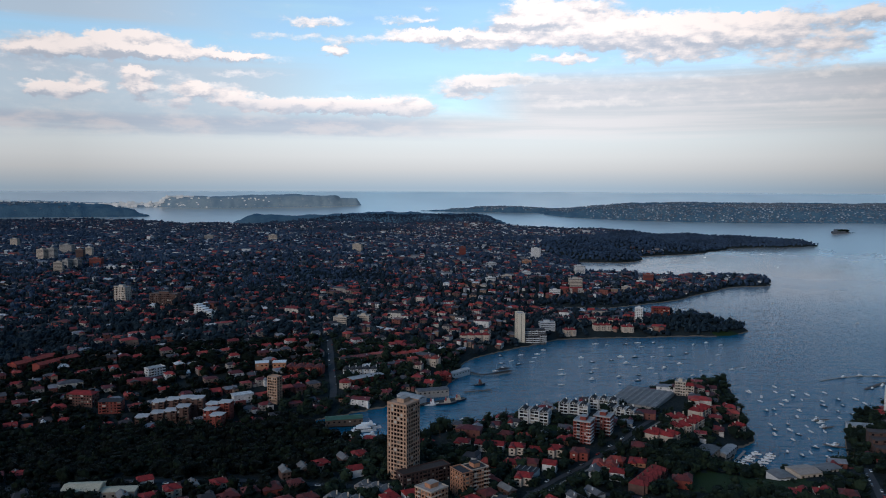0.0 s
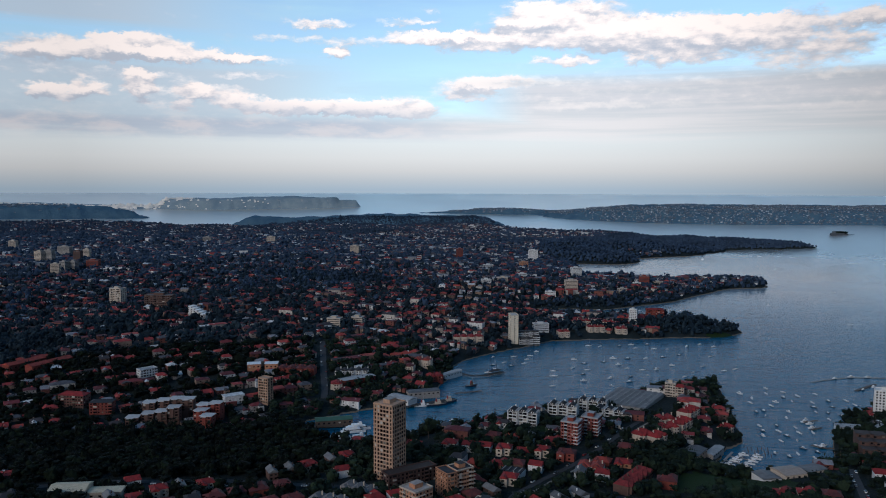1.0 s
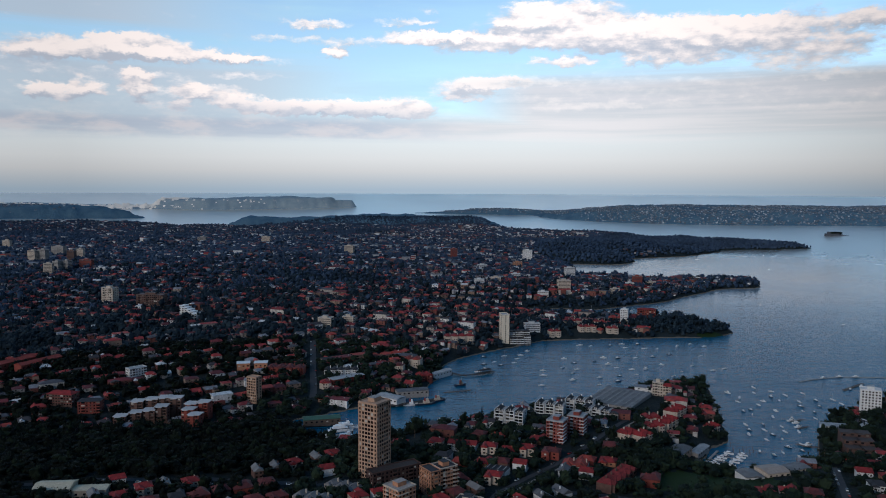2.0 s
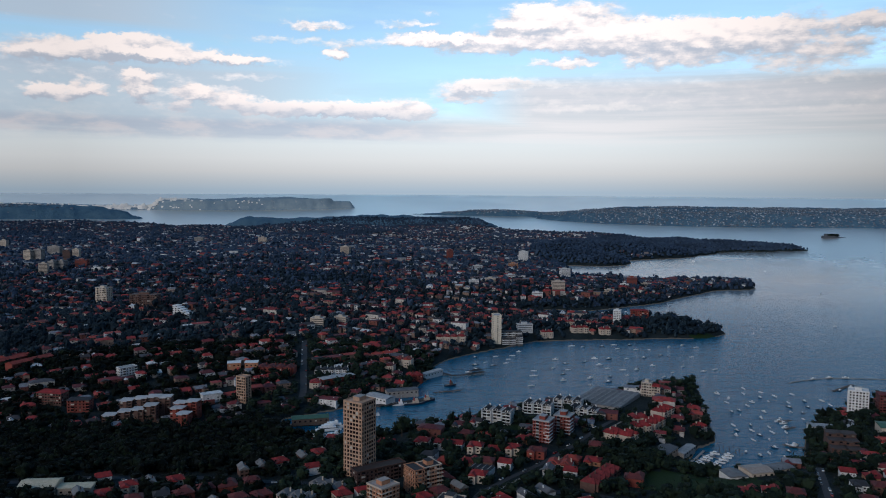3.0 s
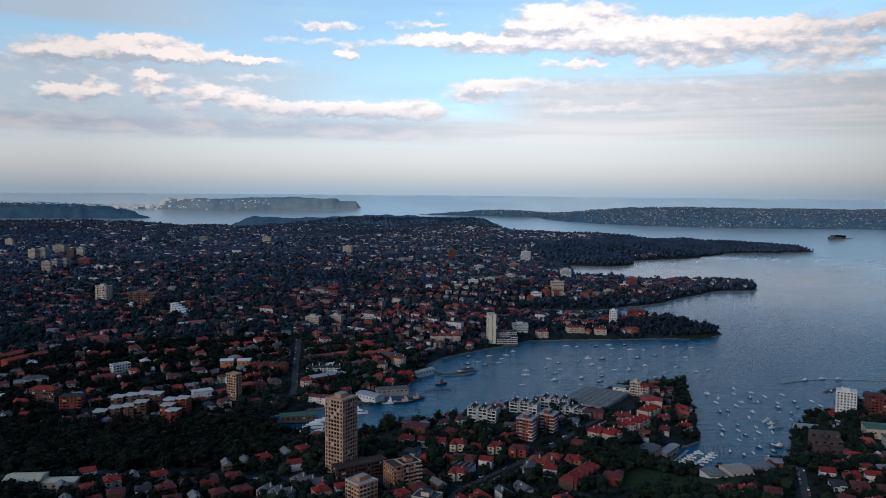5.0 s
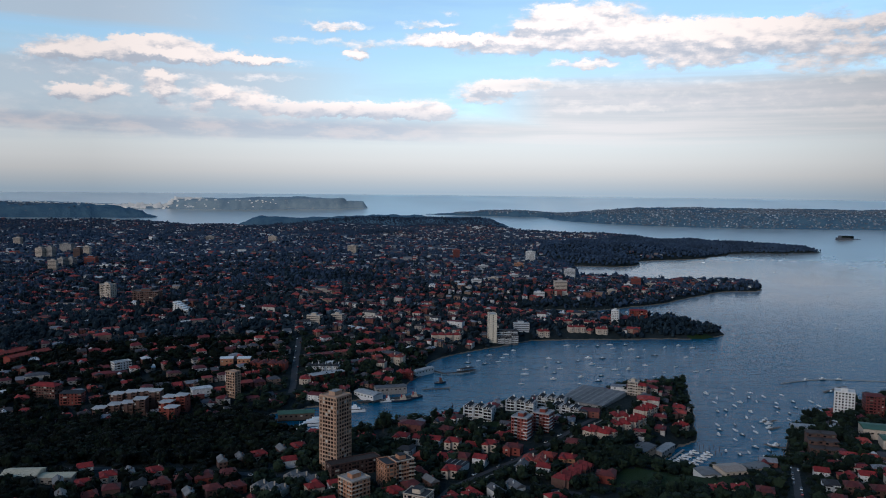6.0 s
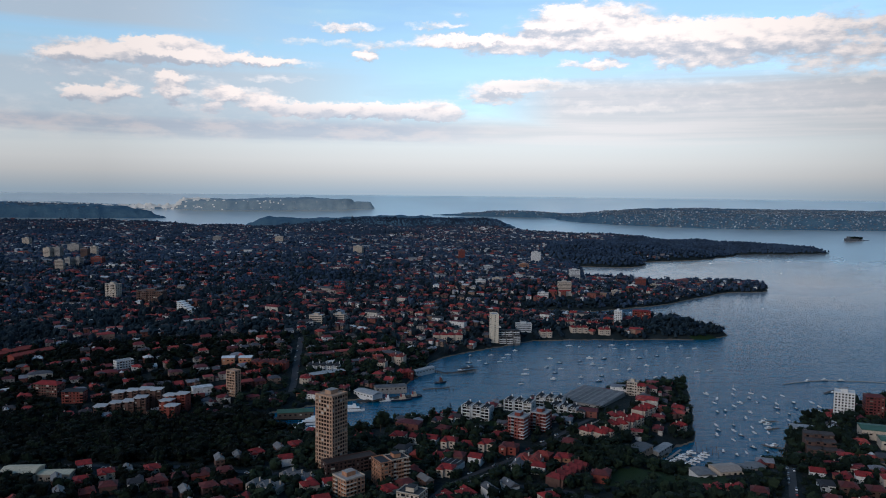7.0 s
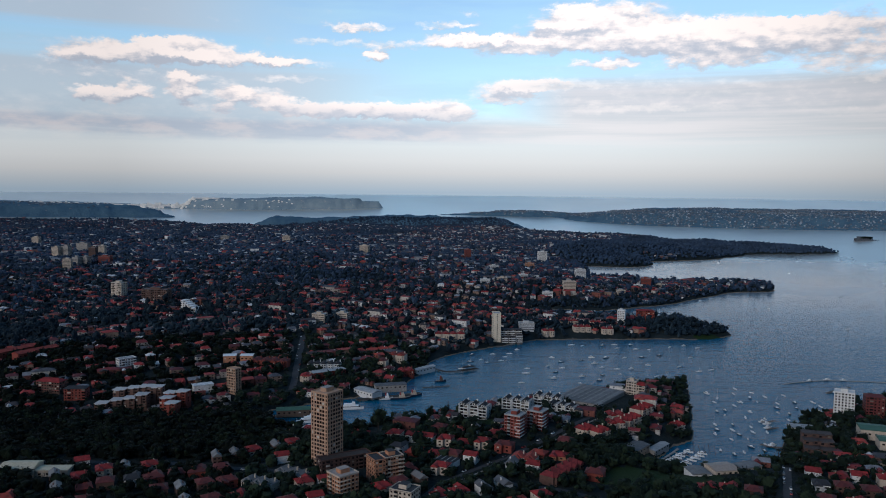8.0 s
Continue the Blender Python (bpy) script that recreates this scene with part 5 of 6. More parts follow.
def near_crown(boughs):
    ps = [clump(2 if boughs < 4 else 1, 0, 0, 0.05, 0.72, 0.58, 0.7)]
    for _ in range(boughs):
        a, r = rng.uniform(0, 6.28), rng.uniform(0.35, 0.8)
        ps.append(clump(1, r * np.cos(a), r * np.sin(a), rng.uniform(-0.25, 0.6), rng.uniform(0.22, 0.48), rng.uniform(0.2, 0.4), 0.7))
    ps.append(leaf_tris(36, 0.92))
    return crown(ps)


def mid_crown(boughs):
    ps = [clump(1, 0, 0, 0.0, 0.7, 0.6, 0.8)]
    for _ in range(boughs):
        a, r = rng.uniform(0, 6.28), rng.uniform(0.3, 0.8)
        ps.append(clump(1, r * np.cos(a), r * np.sin(a), rng.uniform(-0.2, 0.6), rng.uniform(0.25, 0.5), rng.uniform(0.2, 0.45), 0.8))
    ps.append(leaf_tris(16, 0.92))
    return crown(ps)


def far_crown():
    return crown([clump(1, 0, 0, 0.1, 0.85, 0.68, 0.9), leaf_tris(9, 0.95)])


def spread(spacing, d0, d1, y1):
    """Places for trees on a jittered grid within a ring about the flight."""
    gx, gy = np.meshgrid(np.arange(-2900, 1900, spacing), np.arange(380, y1, spacing))
    x = gx.ravel() + rng.uniform(-0.5, 0.5, gx.size) * spacing
    y = gy.ravel() + rng.uniform(-0.5, 0.5, gx.size) * spacing
    d = np.hypot(x - 44, y)
    k = (d >= d0) & (d < d1) & inside(x, y)
    x, y = x[k], y[k]
    z, s = land(x, y)
    w = wooded(x, y)
    park = (((x - PARK[0]) / PARK[2]) ** 2 + ((y - PARK[1]) / PARK[3]) ** 2 < 1) & (rng.random(len(x)) < 0.86)
    bare = np.zeros(len(x), bool)
    for cx, cy, rx, ry in BARE:
        bare |= (((x - cx) / rx) ** 2 + ((y - cy) / ry) ** 2 < 1) & (rng.random(len(x)) < 0.9)
    k = (s > 2) & free(x, y) & ~park & ~bare & (w | (rng.random(len(x)) < 0.84 + 0.12 * np.clip((-230 - x) / 80, 0, 1) - 0.28 * ((x > 290) & (y < 660)) - 0.20 * np.clip((x + 380) / 280, 0, 1) * np.clip((y - 700) / 150, 0, 1) + 0.32 * rough(x, y, 110, 9)))
    return x[k], y[k], z[k], w[k]


def forest(name, label, x, y, z, size, shapes, mat):
    n = len(x)
    kind = rng.integers(0, len(shapes), n)
    turn = rng.uniform(0, 6.28, n)
    tall, foot = rng.uniform(0.7, 1.5, n), rng.uniform(0.35, 1.0, n)
    verts, faces, off = [], [], 0
    for q, (v, f) in enumerate(shapes):
        sel = np.where(kind == q)[0]
        c, s = np.cos(turn[sel])[:, None], np.sin(turn[sel])[:, None]
        r = size[sel][:, None]
        px = x[sel][:, None] + r * (v[None, :, 0] * c - v[None, :, 1] * s)
        py = y[sel][:, None] + r * (v[None, :, 0] * s + v[None, :, 1] * c)
        pz = z[sel][:, None] + r * (v[None, :, 2] * tall[sel][:, None] + foot[sel][:, None])
        verts.append(np.stack(drawn(px, py, pz), 2).reshape(-1, 3))
        faces.append((f[None] + (off + np.arange(len(sel)) * len(v))[:, None, None]).reshape(-1, 3))
        off += len(sel) * len(v)
    return tagged(new(name, bulk(name, np.concatenate(verts), faces, [mat], None, False)), label, "trees", kind="stuff")


def tree_kind(label, height, radius, leaves, open_crown):
    """A tree with a tapered trunk, limbs and a crown of leaf sprays over dark clumps."""
    tree = thing("tree", pose(0, 0, 0), label, "tree", "garden trees")
    bm = bmesh.new()
    limbs = [((0, 0, -1), (0, 0, height * 0.5), 0.35, 0.22)]
    tips = []
    for i in range(6):
        a, up = i * 1.05 + rng.uniform(-0.3, 0.3), rng.uniform(0.55, 0.85)
        tip = (math.cos(a) * radius * 0.6, math.sin(a) * radius * 0.6, height * up)
        limbs.append(((0, 0, height * rng.uniform(0.3, 0.48)), tip, 0.18, 0.06))
        tips.append(tip)
    tips.append((0, 0, height * 0.85))
    for a, b, r0, r1 in limbs:
        m = look(a, b)
        bmesh.ops.create_cone(bm, cap_ends=True, segments=6, radius1=r1, radius2=r0, depth=(Vector(b) - Vector(a)).length,
                              matrix=m @ Matrix.Translation((0, 0, -(Vector(b) - Vector(a)).length / 2)))
    part("trunk", bm, BARK, tree)
    ps = []
    for t in tips:
        r = radius * (0.38 if open_crown else 0.5) * rng.uniform(0.8, 1.2)
        ps.append(clump(1, *t, r * 0.75, r * 0.6, 0.6))
        v, f = leaf_tris(leaves, 1.0)
        ps.append((v * r + np.array(t), f))
    v, f = crown(ps)
    ob = new("crown", bulk("crown", v, [f], [LEAF_GARDEN]))
    ob.parent = tree
    return tree


TREES = [tree_kind("broad dark green garden tree", 11, 6.0, 60, False), tree_kind("tall gum tree with an open crown", 15, 5.5, 55, True), tree_kind("rounded evergreen garden tree", 8.5, 4.5, 50, False),
         tree_kind("spreading fig tree with a dense crown", 12, 7.5, 70, False)]
near_shapes, mid_shapes, far_shapes = [near_crown(3 + q % 3) for q in range(9)], [mid_crown(2) for q in range(8)], [far_crown() for _ in range(6)]
x, y, z, w = spread(7.6, 440, 1050, 1100)
order = np.argsort(np.hypot(x - 44, y) + np.where(np.abs(x - 44) > 0.62 * y, 500, 0))
x, y, z, w = x[order], y[order], z[order], w[order]
used = set()
for i in range(270):
    k = int(rng.choice(4, p=[0.35, 0.2, 0.3, 0.15]))
    m = pose(x[i], y[i], z[i], 0, 0, rng.uniform(0, 360)) @ Matrix.Diagonal((*([rng.uniform(0.7, 1.05)] * 3), 1))
    if k in used:
        t = copy_thing(TREES[k], m)
        t.matrix_basis = m
    else:
        TREES[k].matrix_basis = m
        used.add(k)
x, y, z, w = x[270:], y[270:], z[270:], w[270:]
size = np.where(w, rng.uniform(4.5, 7.5, len(x)), rng.uniform(2.6, 6.6, len(x)))
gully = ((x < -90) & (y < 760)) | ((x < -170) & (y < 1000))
forest("gully_wood", "dense wood in a gully and above it, shade painted into its leaves", x[gully], y[gully], z[gully], size[gully], near_shapes, LEAF)
forest("garden_trees", "dark green garden and street trees between the houses", x[~gully], y[~gully], z[~gully], size[~gully], near_shapes, LEAF_GARDEN)
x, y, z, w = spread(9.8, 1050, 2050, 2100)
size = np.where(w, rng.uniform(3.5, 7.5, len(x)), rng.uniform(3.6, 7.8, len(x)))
# with distance more trees take the bluer, haze-painted leaves
hazed = rng.random(len(x)) < np.clip((np.hypot(x - 44, y) - 1250) / 900, 0, 0.85)
forest("hillside_trees", "dark trees among the houses on the hillside", x[~hazed], y[~hazed], z[~hazed], size[~hazed], mid_shapes, LEAF_MID)
forest("hillside_gums", "trees among the houses on the hillside, tinted blue for haze", x[hazed], y[hazed], z[hazed], size[hazed], mid_shapes, LEAF_FAR)
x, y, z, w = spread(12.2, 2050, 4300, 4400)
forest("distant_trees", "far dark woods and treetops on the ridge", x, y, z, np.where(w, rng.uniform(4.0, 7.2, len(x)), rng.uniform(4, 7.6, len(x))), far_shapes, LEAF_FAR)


def lone_tree(k, x, y, scale, label):
    m = pose(x, y, ground(x, y), 0, 0, 40 * k + x) @ Matrix.Diagonal((*scale, 1))
    t = copy_thing(TREES[k], m)
    t.matrix_basis = m
    tagged(t, label)


lone_tree(3, -4, 684, (1.05, 1.05, 1.5), "very tall gum tree standing above the bay")
lone_tree(3, 6, 668, (0.7, 0.7, 0.8), "dense fig tree beside a tall gum")


for i in range(11):
    lone_tree(i % 4, -300 + 9.5 * i, 722 + 5 * (i % 3), (0.75, 0.75, 0.85), "dark garden tree below stepped flats")


def pine(x, y, height):
    """A tall narrow pine with whorls of drooping branches."""
    tree = thing("pine_tree", pose(x, y, ground(x, y)), "tall narrow dark pine tree", "tree")
    bm = bmesh.new()
    bmesh.ops.create_cone(bm, cap_ends=True, segments=6, radius1=0.35, radius2=0.08, depth=height + 1, matrix=Matrix.Translation((0, 0, height / 2 - 0.5)))
    part("trunk", bm, BARK, tree)
    ps = []
    for i in range(9):
        z = height * (0.2 + 0.088 * i)
        r = height * 0.16 * (1.08 - i / 9)
        for q in range(5):
            a = q * 1.2566 + i * 0.6
            ps.append(clump(1, math.cos(a) * r * 0.6, math.sin(a) * r * 0.6, z, r * 0.42, 0.35, 0.6))
    v, f = crown(ps)
    ob = new("crown", bulk("crown", v, [f], [LEAF]))
    ob.parent = tree


for x, y, h in ((59, 726, 15), (236, 622, 13), (241, 850, 13), (-60, 640, 16), (420, 720, 14), (165, 690, 12)):
    pine(x, y, h)


def palm(x, y, height):
    """A palm: a bare curved trunk under a head of drooping fronds."""
    tree = thing("palm_tree", pose(x, y, ground(x, y)), "tall palm tree with drooping fronds by the cove", "palm tree", "palms by the cove")
    bm = bmesh.new()
    bmesh.ops.create_cone(bm, cap_ends=True, segments=7, radius1=0.3, radius2=0.18, depth=height + 1, matrix=Matrix.Translation((0, 0, height / 2 - 0.5)))
    for v in bm.verts:
        v.co.x += 0.004 * max(v.co.z, 0) ** 2
    part("trunk", bm, BARK, tree)
    top = 0.004 * height ** 2
    for i in range(14):
        a, droop = i * 0.449 * 2, 0.5 + 0.35 * (i % 3)
        bm = bmesh.new()
        rows = []
        for s in range(5):
            r, w = 0.7 * s, (0.15, 0.45, 0.5, 0.4, 0.05)[s]
            h = height + 0.5 + 0.35 * s - droop * 0.16 * s * s
            cx, cy = top + math.cos(a) * r, math.sin(a) * r
            rows.append([bm.verts.new((cx - math.sin(a) * w * k, cy + math.cos(a) * w * k, h - 0.2 * abs(k))) for k in (-1, 0, 1)])
        for p0, p1 in zip(rows, rows[1:]):
            for k in (0, 1):
                bm.faces.new((p0[k], p0[k + 1], p1[k + 1], p1[k]))
        part("frond", bm, LEAF, tree)


palm(350, 657, 10)
palm(354, 655, 8.5)

# ---- boats ----


def hull_mesh(name, length, beam, free_board, mat, blunt=0.7):
    """A boat's hull lofted through nine sections, bow at +x."""
    bm = bmesh.new()
    rings = []
    for i in range(9):
        t = i / 8
        x = (t - 0.5) * length
        b = beam / 2 * (blunt + (1 - blunt) * math.sin(min(t * 2.2, 1.0) * math.pi / 2)) * (1 - max(0, (t - 0.45) / 0.55) ** 2.2 * 0.97)
        sheer = free_board * (1 + 0.35 * max(0, t - 0.4) ** 2 * 2.5)
        rings.append([bm.verts.new((x, s * b * k, z)) for s, k, z in ((-1, 1, sheer), (-1, 0.86, 0.05), (0, 0, -0.5), (1, 0.86, 0.05), (1, 1, sheer))])
    for a, b in zip(rings, rings[1:]):
        for k in range(4):
            bm.faces.new((a[k], a[k + 1], b[k + 1], b[k]))
    bm.faces.new(rings[0][::-1])
    bm.faces.new(rings[-1])
    return mesh_of(name, bm, mat)


def deck_mesh(length, beam, z, mat, blunt=0.7):
    bm = bmesh.new()
    left, right = [], []
    for i in range(9):
        t = i / 8
        b = beam / 2 * (blunt + (1 - blunt) * math.sin(min(t * 2.2, 1.0) * math.pi / 2)) * (1 - max(0, (t - 0.45) / 0.55) ** 2.2 * 0.97) * 0.94
        sheer = z * (1 + 0.35 * max(0, t - 0.4) ** 2 * 2.5) - 0.08
        left.append(bm.verts.new(((t - 0.5) * length, -b, sheer)))
        right.append(bm.verts.new(((t - 0.5) * length, b, sheer)))
    for i in range(8):
        bm.faces.new((left[i], left[i + 1], right[i + 1], right[i]))
    me = mesh_of("deck", bm, mat)
    return me


def cabin_bm(x0, x1, half, z0, z1, rake=0.5):
    bm = bmesh.new()
    box(bm, x0, x1, -half, half, z0, z1)
    for v in bm.verts:
        if v.co.z > z0 + 0.01:
            v.co.y *= 0.86
            if v.co.x > (x0 + x1) / 2:
                v.co.x -= rake
    return bm


def yacht(label, hull, length):
    boat = thing("sailing_yacht", pose(0, 0, 0), label, "boat", "moored boats")
    beam = length * 0.30
    piece("hull", hull_mesh("hull", length, beam, 0.95, hull), boat, Matrix.Identity(4))
    piece("deck", deck_mesh(length, beam, 0.95, DECK if hull is not HULL else DECK_GREY), boat, Matrix.Identity(4))
    part("cabin", cabin_bm(-length * 0.18, length * 0.22, beam * 0.27, 0.9, 1.5), HULL, boat)
    bm = bmesh.new()
    bmesh.ops.create_cone(bm, cap_ends=True, segments=6, radius1=0.055, radius2=0.035, depth=length * 1.15, matrix=Matrix.Translation((length * 0.08, 0, 0.9 + length * 0.575)))
    mast = part("mast", bm, ALLOY, boat)
    boxes("boom", [(-length * 0.32, length * 0.08, -0.16, 0.16, 2.0, 2.3)], HULL_NAVY if hull is HULL else HULL, mast, "furled sail on the boom")
    return boat


def cruiser(label, hull, length):
    boat = thing("motor_cruiser", pose(0, 0, 0), label, "boat", "moored boats")
    beam = length * 0.34
    piece("hull", hull_mesh("hull", length, beam, 1.15, hull, 0.9), boat, Matrix.Identity(4))
    piece("deck", deck_mesh(length, beam, 1.15, DECK_GREY, 0.9), boat, Matrix.Identity(4))
    cabin = part("cabin", cabin_bm(-length * 0.22, length * 0.25, beam * 0.38, 1.1, 2.4, 0.9), HULL, boat)
    part("windscreen", cabin_bm(-length * 0.20, length * 0.265, beam * 0.385, 1.65, 2.15, 0.35), GLASS, cabin)
    boxes("flybridge", [(-length * 0.18, length * 0.05, -beam * 0.28, beam * 0.28, 2.404, 2.8)], HULL, cabin)
    return boat


def dinghy(label, mat):
    boat = thing("small_boat", pose(0, 0, 0), label, "boat", "moored boats")
    piece("hull", hull_mesh("hull", 5.5, 2.0, 0.6, mat, 0.85), boat, Matrix.Identity(4))
    piece("deck", deck_mesh(5.5, 2.0, 0.55, DECK, 0.85), boat, Matrix.Identity(4))
    part("cabin", cabin_bm(-0.4, 1.4, 0.65, 0.5, 1.4, 0.3), HULL, boat)
    return boat


BOATS = [yacht("white sailing yacht at its mooring, sails furled", HULL, 9.5), yacht("navy sailing yacht at its mooring, sails furled", HULL_NAVY, 10.5),
         cruiser("white motor cruiser at its mooring", HULL, 9.5), dinghy("small white moored boat", HULL), cruiser("dark-hulled motor cruiser at its mooring", HULL_NAVY, 10),
         yacht("white sailing sloop at anchor, sails furled", HULL, 11.5)]
COVE = [(352, 879), (359, 860), (350, 842), (392, 903), (383, 880), (406, 886), (379, 844), (368, 830), (399, 848), (415, 870), (396, 864), (439, 878), (419, 843), (412, 825), (406, 807),
        (440, 849), (433, 826), (461, 852), (462, 835), (454, 818), (437, 803), (427, 792), (417, 804), (407, 781), (384, 783), (377, 807), (365, 786), (352, 811), (342, 806), (347, 794),
        (326, 759), (323, 742), (344, 760), (338, 742), (360, 754), (356, 737), (340, 728), (344, 715), (328, 713), (370, 738), (355, 700), (339, 692), (348, 683), (308, 680), (328, 678),
        (317, 671), (338, 668), (317, 728)]
BAY = [(143, 1101), (131, 1074), (107, 1068), (124, 1051), (118, 1027), (99, 1012), (91, 1031), (76, 1016), (76, 992), (66, 975), (78, 1062), (151, 984), (148, 958), (140, 909), (189, 1052),
       (199, 1027), (180, 1002), (197, 991), (187, 968), (182, 935), (228, 1038), (245, 1059), (265, 1058), (291, 1061), (244, 1021), (251, 1001), (269, 992), (218, 948), (245, 957),
       (237, 930), (211, 914), (289, 1001), (243, 1140), (273, 1144), (293, 1155), (293, 1128), (317, 1154), (18, 772), (227, 1145), (319, 1123)]
POINT = [(338, 1122), (374, 1143), (398, 1157), (414, 1141), (316, 1067), (344, 1083), (386, 1074), (393, 999), (374, 989), (355, 1014), (331, 981), (315, 1019), (288, 995), (268, 964), (313, 957)]
FAR_MOORINGS = [(120 + 26 * i + 7 * (i % 3), 1468 + 5 * (i % 4)) for i in range(14)] + [(868, 2556), (667, 1552), (1391, 2401), (1150, 2700), (980, 2250), (900, 1750), (1030, 1500), (720, 1330)]
boat_rng = random.Random(5)
placed = set()
for spots, heading, mix in ((COVE, 104, (0.32, 0.18, 0.14, 0.16, 0.12, 0.08)), (BAY, 15, (0.34, 0.12, 0.20, 0.10, 0.12, 0.12)), (POINT, 10, (0.4, 0.1, 0.2, 0.1, 0.1, 0.1)), (FAR_MOORINGS, 20, (0.4, 0.1, 0.2, 0.0, 0.1, 0.2))):
    for bx, by in spots:
        k = boat_rng.choices(range(6), mix)[0]
        m = pose(bx, by, 0.02, boat_rng.uniform(-1.5, 1.5), 0, heading + boat_rng.gauss(0, 16)) @ Matrix.Scale(boat_rng.uniform(0.72, 0.98) if spots is COVE else boat_rng.uniform(0.8, 1.12), 4)
        if k in placed:
            copy_thing(BOATS[k], m)
        else:
            BOATS[k].matrix_basis = m
            placed.add(k)


def ferry(label, x, y, turn, length, stripe):
    boat = thing("ferry", pose(x, y, 0.05, 0, 0, turn), label, "ferry", "moored ferries")
    b = length * 0.26
    for s in (-1, 1):
        ob = piece("hull", hull_mesh("hull", length, b * 0.36, 1.6, stripe, 0.9), boat, pose(0, s * b * 0.32, 0))
    boxes("main_deck", [(-length * 0.48, length * 0.36, -b / 2, b / 2, 1.5, 1.9)], HULL, boat)
    saloon = part("lower_saloon", cabin_bm(-length * 0.42, length * 0.34, b * 0.44, 1.9, 4.0, 1.6), HULL, boat)
    part("window_band", cabin_bm(-length * 0.40, length * 0.345, b * 0.445, 2.6, 3.5, 0.7), GLASS, saloon)
    part("upper_saloon", cabin_bm(-length * 0.30, length * 0.18, b * 0.36, 4.0, 5.8, 1.2), HULL, boat)
    part("bridge", cabin_bm(length * 0.02, length * 0.16, b * 0.28, 5.8, 7.4, 0.8), HULL, boat)
    boxes("mast", [(length * 0.02, length * 0.02 + 0.2, -0.1, 0.1, 7.2, 10.0)], ALLOY, boat)


for row in (("white catamaran ferry berthed at the wharf", -88, 712, 20, 22, HULL), ("white ferry with a red hull at the wharf", -69, 709, 24, 22, HULL_RED),
            ("white catamaran ferry at the ferry shed", -78, 733, 16, 24, HULL), ("white catamaran ferry alongside others", -74, 742, 14, 24, HULL),
            ("long white charter cruiser at the wharf", -46, 782, 12, 26, HULL)):
    ferry(*row)


def tug(label, x, y, turn, length, hull, house):
    boat = thing("work_boat", pose(x, y, 0.05, 0, 0, turn), label, "tug boat", "work boats at the wharf")
    b = length * 0.30
    piece("hull", hull_mesh("hull", length, b, 1.9, hull, 0.85), boat, Matrix.Identity(4))
    piece("deck", deck_mesh(length, b, 1.7, DECK, 0.85), boat, Matrix.Identity(4))
    house_part = part("deckhouse", cabin_bm(-length * 0.08, length * 0.2, b * 0.28, 1.7, 4.2, 0.4), house, boat)
    part("wheelhouse", cabin_bm(length * 0.02, length * 0.16, b * 0.22, 4.2, 6.6, 0.4), house, house_part)
    bm = bmesh.new()
    bmesh.ops.create_cone(bm, cap_ends=True, segments=10, radius1=0.9, radius2=0.8, depth=3.6, matrix=Matrix.Translation((-length * 0.02, 0, 5.8)))
    part("funnel", bm, HULL_RED, boat)
    boxes("mast", [(length * 0.1, length * 0.1 + 0.2, -0.1, 0.1, 6.4, 11.0)], ALLOY, boat)


tug("dark tug with a cream deckhouse beside the wharf", 2, 826, 16, 24, HULL_NAVY, CREAM)
tug("old tug with a cream wheelhouse beside the wharf", 14, 838, 24, 22, HULL_NAVY, CREAM)
tug("white work boat alongside the wharf", -14, 822, 12, 16, HULL, HULL)
tug("lighter tied to the slipway", 42, 905, 20, 14, HULL_NAVY, TIMBER)

# ---- jetties, pontoons and piles ----


def jetty(name, label, pts, width, mat, z=1.6, piles=True):
    """A deck on piles along a line of points."""
    dock = thing(name, pose(pts[0][0], pts[0][1], 0), label, "jetty")
    for (ax, ay), (bx, by) in zip(pts, pts[1:]):
        length, turn = math.hypot(bx - ax, by - ay), math.degrees(math.atan2(by - ay, bx - ax))
        bm = bmesh.new()
        box(bm, 0, length, -width / 2, width / 2, z - 0.35, z)
        ob = part("deck", bm, mat, dock)
        ob.matrix_basis = pose(ax - pts[0][0], ay - pts[0][1], 0, 0, 0, turn)
        if piles:
            n = max(2, int(length / 6))
            for i in range(n):
                for s in (-1, 1):
                    piece("pile", PILE, ob, pose((i + 0.5) * length / n, s * width * 0.42, z - 0.35))


bm = bmesh.new()
bmesh.ops.create_cone(bm, cap_ends=True, segments=6, radius1=0.22, radius2=0.2, depth=5.0, matrix=Matrix.Translation((0, 0, -2.0)))
PILE = mesh_of("pile", bm, TIMBER)
DARK_TIMBER = plain("tarred_timber", (0.035, 0.030, 0.028), 0.9, 0.4)
jetty("long_jetty", "long timber jetty with a pontoon at its end", [(30, 965), (45, 950), (62, 955)], 4.0, DARK_TIMBER, 2.0)
jetty("ferry_pontoon", "dark ferry pontoon with a shelter", [(62, 955), (86, 972)], 7.0, DARK_TIMBER, 2.2)
shelter = thing("ferry_shelter", pose(74, 963.5, 2.2, 0, 0, 35), "dark open shelter on the ferry pontoon", "shelter")
for u, v in ((-8, -2.2), (0, -2.2), (8, -2.2), (-8, 2.2), (0, 2.2), (8, 2.2)):
    boxes("post", [(u - 0.15, u + 0.15, v - 0.15, v + 0.15, 0, 3.2)], DARK_TIMBER, shelter)
bm = bmesh.new()
hip(bm, -9, 9, -2.6, 2.6, 3.42, 1.4, 0.8)
part("roof", bm, SLATE, shelter)
jetty("slipway_jetty", "low timber landing with mooring piles", [(22, 872), (46, 880), (54, 884)], 2.5, TIMBER, 1.2)
